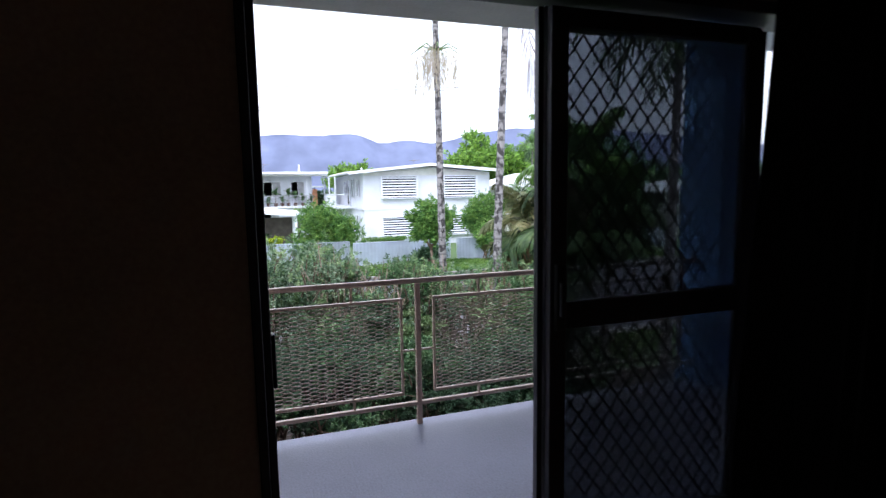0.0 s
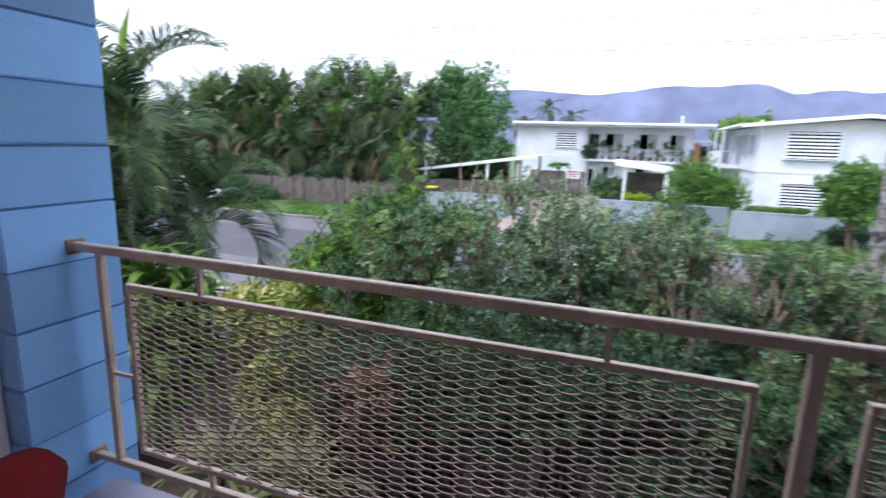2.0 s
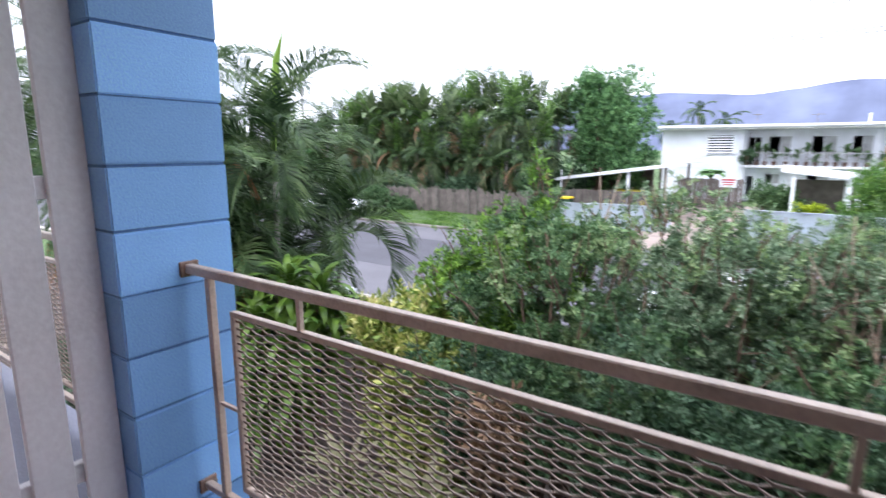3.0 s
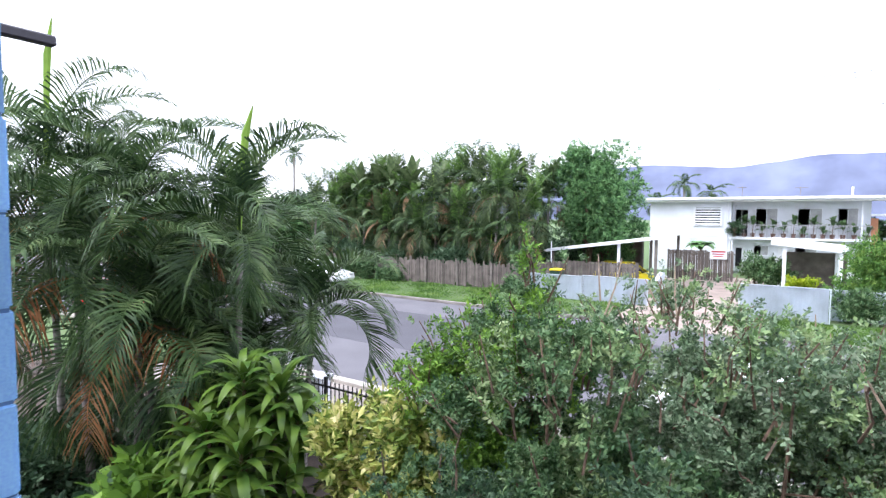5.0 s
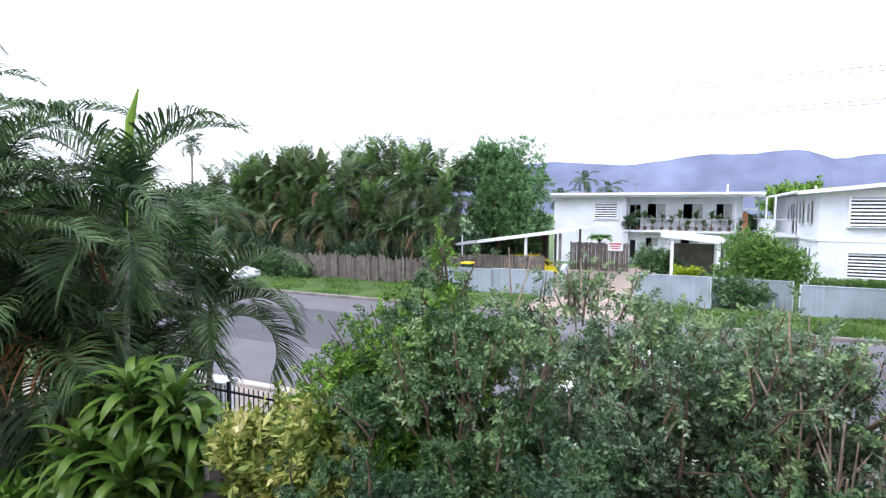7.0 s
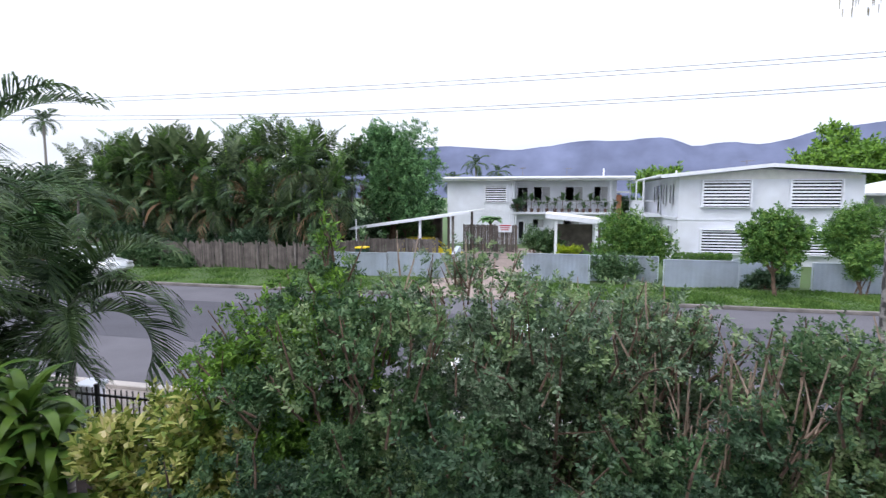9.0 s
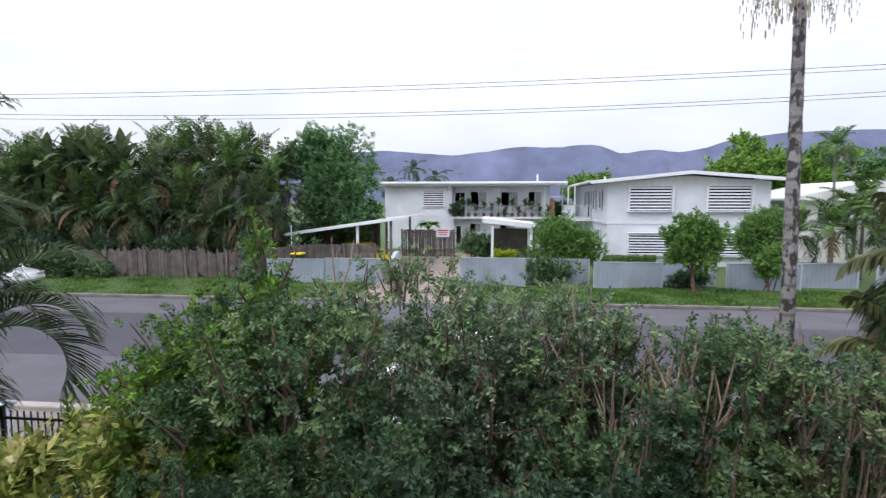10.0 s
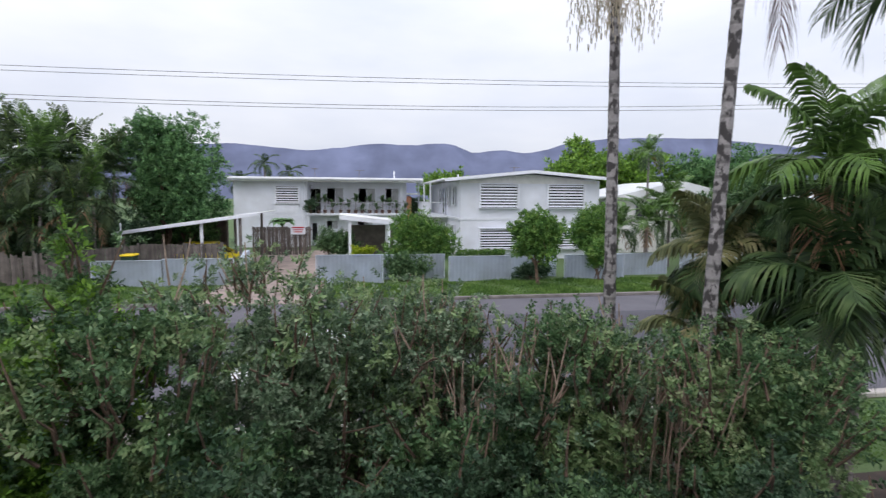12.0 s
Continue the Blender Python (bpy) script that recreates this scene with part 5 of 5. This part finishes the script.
window(rb, 3.2, 4.4, 1.05, 2.35, Y + 0.97, 1)
d = part("door", boxes((-3.95, -3.05, Y + 0.9, Y + 0.98, G + 0.1, -0.45)), M_white2, rb, "white entry door with dark glass")
part("door_glass", boxes((-3.75, -3.3, Y + 0.87, Y + 0.895, G + 0.5, -0.7)), M_win, d)
window(rb, -2.4, -1.4, -1.2, -0.5, Y + 0.97, 1)
window(rb, 0.5, 1.9, -1.6, -0.5, Y + 0.97, 1)
for x in (4.6,):
    part("balcony_post", boxes((x - 0.04, x + 0.04, Y - 0.04, Y + 0.04, 0.18, 2.9)), M_white2, rb)
for x in (-3.98, 5.05):
    part("ground_post", boxes((x - 0.06, x + 0.06, Y - 0.02, Y + 0.1, G, 0.02)), M_white2, rb)
ant = thing("tv_antenna", "thin metal television antenna on the flat roof", "antenna", "roof antennas", at=(-3.53, 52, 3.2))
part("mast", tube([(0, 0, 0), (0, 0, 1.0)], 0.025, 6), M_kerb2, ant)
for k in range(5):
    part("element", tube([(-0.35 + 0.04 * k, -0.4 + 0.2 * k, 0.9), (0.35 - 0.04 * k, -0.4 + 0.2 * k, 0.9)], 0.012, 5), M_kerb2, ant)
part("boom", tube([(0, -0.5, 0.9), (0, 0.5, 0.9)], 0.015, 5), M_kerb2, ant)
copy_thing(ant, pose(0.4, 54, 3.2, 0, 0, 60))
copy_thing(ant, pose(13.2, 46, 3.3, 0, 0, 40) @ Matrix.Diagonal((1, 1, 0.9, 1)))
vp = thing("vent_pipe", "white vent pipe standing up from the roof", "vent pipe", "vent pipes", at=(3.5, 51, 3.2))
part("pipe", tube([(0, 0, 0), (0, 0, 0.75)], 0.07, 10), M_white2, vp)
copy_thing(vp, pose(8.6, 47, 3.0) @ Matrix.Diagonal((1, 1, 0.7, 1)))

# front block with the low gable
fb = thing("flats_building", "white two-storey block of flats with a low gable and slatted sunshades", "apartment building", "white flats", at=(0, 0, 0.08))
Y2 = 38.6
bmw = prism([(7.2, G - 0.1), (17.3, G - 0.1), (17.3, 2.72), (12.2, 3.14), (7.2, 2.72)], Y2, Y2 + 16)
part("wall", bmw, M_white, fb)
part("floor_band", boxes((7.09, 17.24, Y2 - 0.035, Y2 - 0.004, -0.02, 0.13), (7.06, 7.126, Y2 - 0.035, Y2 + 16, -0.02, 0.13)), M_white2, fb)
part("roof", prism([(6.0, 2.7), (12.2, 3.31), (17.9, 2.86), (17.9, 2.95), (12.2, 3.41), (6.0, 2.79)], Y2 - 0.75, Y2 + 16.5), M_roof, fb, "low pitched white metal roof")
part("barge_board", prism([(6.0, 2.58), (12.2, 3.19), (17.9, 2.74), (17.9, 2.92), (12.2, 3.37), (6.0, 2.76)], Y2 - 0.79, Y2 - 0.754), M_white2, fb)
part("gable_panel", prism([(7.2, 2.5), (17.1, 2.5), (17.1, 2.68), (12.2, 3.1), (7.22, 2.68)], Y2 - 0.03, Y2 - 0.004), M_soffit, fb)
part("gutter", boxes((5.9, 6.0, Y2 - 0.75, Y2 + 16, 2.66, 2.8), bevel=0.02), M_roof, fb)
for x0, x1 in ((8.52, 11.26), (13.37, 16.12)):
    louvre_window(fb, x0, x1, 0.83, 2.42, Y2, 8, 0.3)
    louvre_window(fb, x0, x1, -2.05, -0.62, Y2, 8, 0.3)
for k, (y0, y1, z0, z1) in enumerate(((40.2, 40.9, 1.0, 2.2), (42.6, 43.3, 0.9, 2.3), (44.6, 45.5, 0.2, 2.25), (46.5, 47.3, 1.0, 2.2), (40.4, 41.2, -1.6, -0.5), (44, 44.9, -2.5, -0.5))):
    w = part("side_window", boxes((7.08, 7.126, y0, y1, z0, z1)), M_win, fb, "dark side window")
    part("frame", boxes((7.05, 7.124, y0 - 0.06, y0, z0 - 0.06, z1 + 0.06), (7.05, 7.124, y1, y1 + 0.06, z0 - 0.06, z1 + 0.06), (7.05, 7.124, y0, y1, z1, z1 + 0.06), (7.05, 7.124, y0, y1, z0 - 0.06, z0)), M_white2, w)
wk = part("walkway_slab", boxes((5.75, 7.05, 43.5, Y2 + 16, -0.02, 0.14)), M_white2, fb)
part("walkway_rail", boxes((5.75, 5.8, 43.5, Y2 + 16, 1.1, 1.16), (5.75, 7.05, 43.5, 43.55, 1.1, 1.16)), M_white2, fb)
bs = boxes((5.76, 5.79, -0.015, 0.015, 0.14, 1.1))
b2 = part("baluster", bs, M_white2, fb, m=pose(0, 43.6, 0))
for k in range(1, 40):
    link("baluster", b2.data, fb, pose(0, 43.6 + 0.2 * k, 0))
for yy in (43.55, 47.5, 51.5):
    part("walkway_post", boxes((5.73, 5.83, yy - 0.05, yy + 0.05, G, 2.66)), M_white2, fb)
ob = thing("orange_house", "small orange painted wall glimpsed between the flats", "house", at=(5.6, 60, G))
part("wall", boxes((-0.35, 0.35, 0, 4, 0, 4.4)), M_orange, ob)
part("roof", boxes((-1.2, 1.2, -0.4, 4.4, 4.6, 4.75)), M_roof, ob)

# further house with a pale roof
fh = thing("house", "pale house with a white roof behind the palms", "house", "far houses")
part("wall", boxes((20.5, 30.5, 42, 50, G, 1.6)), M_soffit, fh)
part("roof", prism([(19.8, 1.6), (31.2, 1.6), (31.2, 1.75), (25.5, 3.0), (19.8, 1.75)], 41.3, 50.7), M_roof, fh, "white metal roof")
window(fh, 22, 23.6, 0.0, 1.1, 41.93, 1)
window(fh, 26, 28, 0.0, 1.1, 41.93, 1)
fh2 = thing("house", "low pale house with a white roof along the street", "house", "far houses")
part("wall", boxes((33, 47, 33, 42, G, 0.9)), M_soffit, fh2)
part("roof", prism([(32.2, 0.9), (47.8, 0.9), (47.8, 1.05), (40, 2.5), (32.2, 1.05)], 32.2, 42.8), M_roof, fh2, "white metal roof")
window(fh2, 35, 37, -1.2, 0.1, 32.93, 1)
window(fh2, 40, 42, -1.2, 0.1, 32.93, 1)

# ---- fences across the street ----
def sheet_fence(x0, x1, y, z1, label="pale blue metal sheet fence panel along the verge"):
    f = thing("sheet_fence", label, "fence", "sheet fence panels")
    bm = bmesh.new()
    n = int((x1 - x0) / 0.1)
    prev = None
    for k in range(n + 1):
        x = x0 + (x1 - x0) * k / n
        dy = 0.012 if (k // 1) % 2 else 0.0
        cur = [bm.verts.new((x, y + dy, G)), bm.verts.new((x, y + dy, z1))]
        if prev:
            bm.faces.new((prev[0], cur[0], cur[1], prev[1]))
        prev = cur
    bmesh.ops.solidify(bm, geom=bm.faces[:], thickness=0.006)
    part("sheet", bm, M_fenceb, f)
    part("cap", boxes((x0 - 0.02, x1 + 0.02, y - 0.03, y + 0.045, z1, z1 + 0.035), bevel=0.005), M_fenceb, f)
    for x in (x0 - 0.045, x1 + 0.045):
        part("post", boxes((x - 0.025, x + 0.025, y - 0.02, y + 0.035, G, z1 + 0.03)), M_fenceb, f)
    return f


for x0, x1, y, z in ((-11.95, -8.95, 29.45, -1.48), (-8.85, -5.75, 29.45, -1.42), (-1.75, 1.4, 29.2, -1.29), (1.55, 4.7, 30.3, -1.42), (4.86, 8.0, 29.2, -1.43), (8.15, 10.9, 30.3, -1.45), (11.05, 14.3, 29.2, -1.42), (14.45, 17.5, 30.3, -1.5), (17.7, 21.0, 29.2, -1.45), (21.2, 27, 30, -1.4)):
    sheet_fence(x0, x1, y, z)
gw = thing("gate_wall", "short white rendered wing wall with a sloping top beside the drive", "wall")
part("wall", prism([(29.75, G), (31.4, G), (31.4, -1.2), (31.1, -1.15), (29.75, -1.45)], -5.5, -5.3, axis="x"), M_fenceb, gw)
part("name_plate", boxes((-5.29, -5.27, 29.9, 30.3, -2.1, -1.7)), M_slat, gw)


def paling_fence(x0, x1, y0, y1, z1, label, seed):
    """Upright weathered palings nailed to rails between posts, from (x0, y0) to (x1, y1)."""
    f = thing("paling_fence", label, "fence", "paling fences")
    rng = np.random.default_rng(seed)
    L = math.hypot(x1 - x0, y1 - y0)
    turn = Matrix.Translation((x0, y0, 0)) @ Matrix.Rotation(math.atan2(y1 - y0, x1 - x0), 4, 'Z')
    n = int(L / 0.105)
    bm = bmesh.new()
    for k in range(n):
        if rng.uniform() < 0.015:
            continue
        h = z1 + rng.normal() * 0.025
        box(bm, k * 0.105 + 0.004, k * 0.105 + 0.1, -0.012, 0.006, G + 0.03, h, turn @ pose(0, 0, 0, 0, rng.normal() * 0.4, 0))
    part("boarding", bm, M_timber, f, kind="stuff")
    for z in (G + 0.3, z1 - 0.25):
        bm = bmesh.new()
        box(bm, 0, L, 0.008, 0.05, z, z + 0.07, turn)
        part("rail", bm, M_timber2, f)
    for k in range(int(L / 2.4) + 1):
        bm = bmesh.new()
        box(bm, k * 2.4 - 0.05, k * 2.4 + 0.05, -0.11, -0.02, G, z1 + 0.04, turn)
        part("post", bm, M_timber2, f)
    return f


paling_fence(-34, -13.2, 30.5, 30.5, -1.19, "weathered grey timber paling fence along the verge", 1)
paling_fence(-13.2, -11.3, 30.5, 33.1, -1.05, "weathered paling fence turning to the carport", 2)
paling_fence(-11.3, -6.9, 33.1, 33.1, -0.98, "weathered paling fence before the carport", 3)
paling_fence(-7.3, -3.1, 43.0, 43.0, -0.62, "dark weathered paling fence behind the drive", 4)
sg = thing("sign", "white notice board with red lettering on the paling fence", "sign", at=(-4.11, 42.83, -0.85))
part("board", boxes((-0.52, 0.52, -0.02, 0.0, -0.32, 0.32), bevel=0.004), M_white2, sg)
for z, w, h in ((0.19, 0.42, 0.1), (0.02, 0.36, 0.07), (-0.13, 0.3, 0.07)):
    part("lettering", boxes((-w, w, -0.026, -0.021, z - h / 2, z + h / 2)), M_signr, sg, "red bar of lettering")

# ---- carport, shelter ----
cp = thing("carport", "open carport with a sloping white metal roof on posts", "carport")
part("roof", roof_sheet(-12.73, -5.33, 33.75, 40.5, -0.4, 0.66, 0.05), M_roof, cp, "sloping white metal roof")
bm = bmesh.new()
box(bm, 0, 7.47, -0.03, 0.0, -0.13, 0.04, Matrix.Translation((-12.73, 33.73, -0.42)) @ Matrix.Rotation(-math.atan2(1.06, 7.4), 4, 'Y'))
part("fascia", bm, M_white2, cp)
part("gutter", boxes((-12.87, -12.75, 33.7, 40.5, -0.54, -0.42), bevel=0.02), M_roof, cp)
for x, y in ((-12.4, 34.0), (-8.35, 34.0), (-6.3, 34.0), (-12.5, 40.2), (-8.5, 40.2), (-6.2, 40.2), (-7.0, 36.0)):
    part("post", boxes((x - 0.07, x + 0.07, y - 0.07, y + 0.07, G, -0.46 + (x + 12.73) * 0.1432)), M_white2 if x == -8.35 else M_timber2, cp)
# backing added for the shade under the roof
part("back_wall", prism([(-12.7, G), (-8.4, G), (-8.4, 0.1), (-12.7, -0.52)], 40.3, 40.4), M_timber, cp, "timber backing added to darken the carport's inside")
pp = thing("fence_pole", "thin pale pole beside the carport", "pole", at=(-12.1, 33.0, G))
part("pole", tube([(0, 0, 0), (0, 0, 2.85)], 0.04, 8), M_white2, pp)

sh = thing("shelter", "small open shelter with a bright white sloping roof", "shelter")
part("roof", roof_sheet(-0.98, 2.6, 38.6, 42.2, 0.41, 0.02, 0.06), M_roof, sh, "bright white sloping roof")
part("fascia", prism([(-0.98, 0.34), (2.6, -0.05), (2.6, -0.27), (-0.98, 0.1)], 38.53, 38.57), M_white2, sh)
for x, y in ((-0.3, 38.8), (-0.6, 41.9), (2.3, 38.8), (2.3, 41.9)):
    part("post", boxes((x - 0.09, x + 0.09, y - 0.09, y + 0.09, G, 0.1 - (x + 0.98) * 0.109)), M_white2, sh)
part("back_wall", boxes((-0.3, 2.8, 42.0, 42.08, G, -0.45)), M_timber, sh)

# low clipped hedge under the sunshades
hd = thing("hedge", "low clipped green hedge before the white flats", "hedge", at=(8.3, 37.0, G))
rng = np.random.default_rng(31)
pts = np.stack([rng.uniform(-1.6, 1.6, 1700), rng.uniform(-0.4, 0.4, 1700), rng.uniform(0.05, 0.83, 1700)], 1)
link("foliage", leaf_mesh("foliage", pts, rng, L_round, 10, 0.09, 0.07, 0.035, 0.4), hd, kind="stuff")
part("stem", tube([(0, 0, 0), (0, 0, 0.8)], 0.05, 6), M_bark, hd)

# potted plants along the upper balcony
rng = np.random.default_rng(44)
lm = [strap_mesh("leaf", L_bush, 0.62, 0.26, r, dd) for r, dd in ((80, 50), (55, 90), (25, 80))]
for i in range(14):
    x = -3.75 + 0.62 * i + rng.uniform(-0.1, 0.1)
    pot = thing("potted_plant", "leafy green potted plant on the upper balcony", "potted plant", "balcony plants", at=(x, 49.9, 0.18))
    part("pot", tube([(0, 0, 0), (0, 0, 0.3)], [0.13, 0.18], 9), M_pot, pot)
    hgt = rng.uniform(0.4, 1.3)
    part("stem", tube([(0, 0, 0.25), (0.03, 0, hgt)], [0.03, 0.02], 5), M_bark, pot)
    for j in range(13):
        link("leaf", lm[j % 3], pot, pose(0.02, 0, hgt - 0.02 * j, 0, 0, j * 137.5 + i * 40))
hp = thing("hanging_basket", "round dark hanging basket plant at the balcony corner", "hanging plant", at=(-3.7, 49.3, 0.9))
link("foliage", leaf_mesh("foliage", blob_points(rng, 160, (0, 0, 0), (0.55, 0.4, 0.65))[0], rng, L_bushdk, 10, 0.25, 0.15, 0.06), hp, kind="stuff")
part("basket", tube([(0, 0, -0.35), (0, 0, 0.0)], [0.12, 0.3], 10), M_pot, hp)
part("chain", tube([(0, 0, 0), (0, 0, 1.8)], 0.01, 5), M_ironf, hp)
pw = thing("papaya", "small umbrella-shaped papaya tree behind the fence", "tree", at=(-5.35, 43.6, G + 0.15))
part("trunk", tube([(0, 0, 0), (0.02, 0, 2.1)], [0.07, 0.05], 8), M_bark, pw)
pl = strap_mesh("leaf", L_tree, 1.15, 0.55, 40, 95)
for j in range(30):
    link("leaf", pl, pw, pose(0.02, 0, 1.95 + 0.02 * (j % 9), 0, -25 + 5 * (j % 9), j * 137.5))


# ---- vehicles ----
def car(label, paint, at, turn, group="parked cars", kind_="hatch", colour_word="car"):
    """A small car along its own x axis, nose to +x: lofted body, glass, wheels, lamps."""
    c = thing("car", label, "car", group, at=at, turn=turn)
    L, W = 4.2, 1.72
    lower = [(-2.08, 0.32), (-2.1, 0.62), (-2.02, 0.86), (-1.3, 0.92), (0.75, 0.93), (1.75, 0.78), (2.05, 0.6), (2.1, 0.32)]
    body = prism(lower, -W / 2, W / 2)
    bmesh.ops.bevel(body, geom=body.edges[:], offset=0.07, segments=3, affect='EDGES')
    part("body", body, paint, c, smooth=True)
    roofz = 1.44 if kind_ == "hatch" else 1.5
    cab = bmesh.new()
    lo = [(-1.85, 0.88), (0.95, 0.90)]
    tops = [(-1.45, roofz - 0.04), (0.1, roofz)]
    vs = []
    for (xa, za), (xb, zb), in zip(lo, tops):
        vs.append([cab.verts.new((xa, -W / 2 + 0.06, za)), cab.verts.new((xa, W / 2 - 0.06, za)), cab.verts.new((xb, -W / 2 + 0.24, zb)), cab.verts.new((xb, W / 2 - 0.24, zb))])
    a, b = vs
    for f in ((a[0], a[1], a[3], a[2]), (b[1], b[0], b[2], b[3]), (a[0], a[2], b[2], b[0]), (a[1], b[1], b[3], a[3]), (a[2], a[3], b[3], b[2]), (a[0], b[0], b[1], a[1])):
        cab.faces.new(f)
    bmesh.ops.bevel(cab, geom=cab.edges[:], offset=0.05, segments=2, affect='EDGES')
    part("window_glazing", cab, M_win, c, "dark glasshouse", smooth=True)
    rf = boxes((-1.5, 0.15, -W / 2 + 0.2, W / 2 - 0.2, roofz - 0.05, roofz + 0.03), bevel=0.03)
    part("roof_panel", rf, paint, c, smooth=True)
    for sy in (-1, 1):
        for pa, pb in (((-1.85, 0.88), (-1.45, roofz)), ((-0.55, 0.9), (-0.55, roofz)), ((0.95, 0.9), (0.1, roofz))):
            part("pillar", tube([(pa[0], sy * (W / 2 - 0.06), pa[1]), (pb[0], sy * (W / 2 - 0.23), pb[1] - 0.02)], 0.035, 6), paint, c)
        part("mirror", boxes((0.55, 0.7, sy * W / 2 - 0.08 + sy * 0.1, sy * W / 2 + 0.08 + sy * 0.1, 0.9, 1.03), bevel=0.03), paint, c)
        part("headlight", boxes((1.9, 2.09, sy * 0.6 - 0.17, sy * 0.6 + 0.17, 0.62, 0.76), bevel=0.03), M_chrome, c)
        part("tail_light", boxes((-2.11, -2.0, sy * 0.66 - 0.12, sy * 0.66 + 0.12, 0.66, 0.85), bevel=0.02), M_tail, c)
        for x in (-1.3, 1.3):
            w = part("wheel", tube([(x, sy * (W / 2 - 0.2), 0.31), (x, sy * (W / 2 + 0.01), 0.31)], 0.31, 18), M_tyre, c)
            part("rim", tube([(x, sy * (W / 2 - 0.1), 0.31), (x, sy * (W / 2 + 0.02), 0.31)], 0.2, 12), M_rim, w)
    part("number_plate", boxes((2.1, 2.12, -0.2, 0.2, 0.42, 0.54)), M_white2, c)
    return c


car("white hatchback parked across the street", M_carw, (-24.0, 25.5, G + 0.14), 0)
car("white car parked at the near kerb behind the shrubs", M_carw, (-0.7, 14.1, G + 0.02), 180)
car("red car parked at the kerb beyond the palms", M_carr, (-24.0, 13.7, G + 0.02), 0)
car("yellow car parked under the carport", M_yellow, (-8.3, 36.3, G + 0.03), 0, kind_="wagon")

# ---- wheelie bin with yellow lid ----
bn = thing("wheelie_bin", "dark wheelie bin with a bright yellow lid behind the fence", "bin", at=(-11.05, 31.3, G))
bt = bmesh.new()
lo4 = [bt.verts.new(p) for p in ((-0.22, -0.25, 0.08), (0.22, -0.25, 0.08), (0.22, 0.25, 0.08), (-0.22, 0.25, 0.08))]
hi4 = [bt.verts.new(p) for p in ((-0.29, -0.33, 1.28), (0.29, -0.33, 1.28), (0.29, 0.33, 1.28), (-0.29, 0.33, 1.28))]
bt.faces.new(lo4[::-1]), bt.faces.new(hi4)
for i in range(4):
    bt.faces.new((lo4[i], lo4[(i + 1) % 4], hi4[(i + 1) % 4], hi4[i]))
part("bin_body", bt, M_bin, bn)
part("lid", boxes((-0.33, 0.33, -0.38, 0.36, 1.28, 1.38), bevel=0.035), M_binlid, bn, "yellow lid")
for sx in (-0.24, 0.24):
    part("wheel", tube([(sx - 0.03, 0.27, 0.1), (sx + 0.03, 0.27, 0.1)], 0.1, 12), M_tyre, bn)

# ---- power lines ----
def cable(y, z_l, z_m, z_r, label):
    c = thing("power_line", label, "cable", "power lines")
    pts = []
    for k in range(41):
        x = -74 + 3.7 * k
        q = (x + 19.8) / 34.3
        z = z_l * (q - 0.545) * (q - 1) / 0.545 + z_m * q * (q - 1) / (0.545 * -0.455) + z_r * q * (q - 0.545) / 0.455
        pts.append((x, y, z))
    part("cable", tube(pts, 0.01, 5), M_wire, c)


for x in (-74.1, 74.1):
    up = thing("power_pole", "timber power pole beside the street", "power pole", "power poles", at=(x, 24.7, G))
    part("pole", tube([(0, 0, 0), (0, 0, 14)], [0.17, 0.12], 10), M_timber2, up)
    part("crossarm", boxes((-0.06, 0.06, -0.9, 0.9, 9.1, 9.22)), M_timber2, up)

cable(24.5, 6.22, 6.25, 6.58, "black overhead power line above the street")
cable(24.9, 6.12, 6.17, 6.5, "black overhead power line above the street")
cable(24.5, 5.33, 5.17, 5.6, "black overhead power line above the street")
cable(24.9, 5.2, 5.1, 5.5, "black overhead power line above the street")

# ---- iron fence of the garden ----
ir = thing("iron_fence", "black iron picket fence at the garden edge", "fence")
for z in (0.15, 1.05):
    part("rail", boxes((-9.5, 7.5, 9.68, 9.71, G + z, G + z + 0.035)), M_ironf, ir)
pk = boxes((-0.008, 0.008, 9.687, 9.703, G + 0.05, G + 1.18))
p1 = part("picket", pk, M_ironf, ir, m=pose(-9.5, 0, 0))
for k in range(1, 155):
    link("picket", p1.data, ir, pose(-9.5 + 0.11 * k, 0, 0))
for k in range(8):
    part("post", boxes((-9.55 + 2.42 * k, -9.49 + 2.42 * k, 9.665, 9.725, G, G + 1.25), bevel=0.005), M_ironf, ir)
lb = thing("letterbox", "white letterbox pillar by the kerb", "letterbox", at=(-8.2, 10.6, G))
part("pillar", boxes((-0.16, 0.16, -0.16, 0.16, 0, 0.8), bevel=0.01), M_white2, lb)
part("cap", boxes((-0.21, 0.21, -0.2, 0.2, 0.8, 0.88), bevel=0.015), M_white2, lb)
bag = thing("plastic_bag", "crumpled bright blue plastic bag in the garden bed", "bag", at=(-6.75, 8.35, G + 0.22))
bmg = bmesh.new()
bmesh.ops.create_icosphere(bmg, subdivisions=3, radius=0.2)
for v in bmg.verts:
    v.co *= 1 + 0.35 * noise.noise(v.co * 9) + 0.2 * noise.noise(v.co * 22)
    v.co.z *= 1.25
part("bag", bmg, M_bluebag, bag)
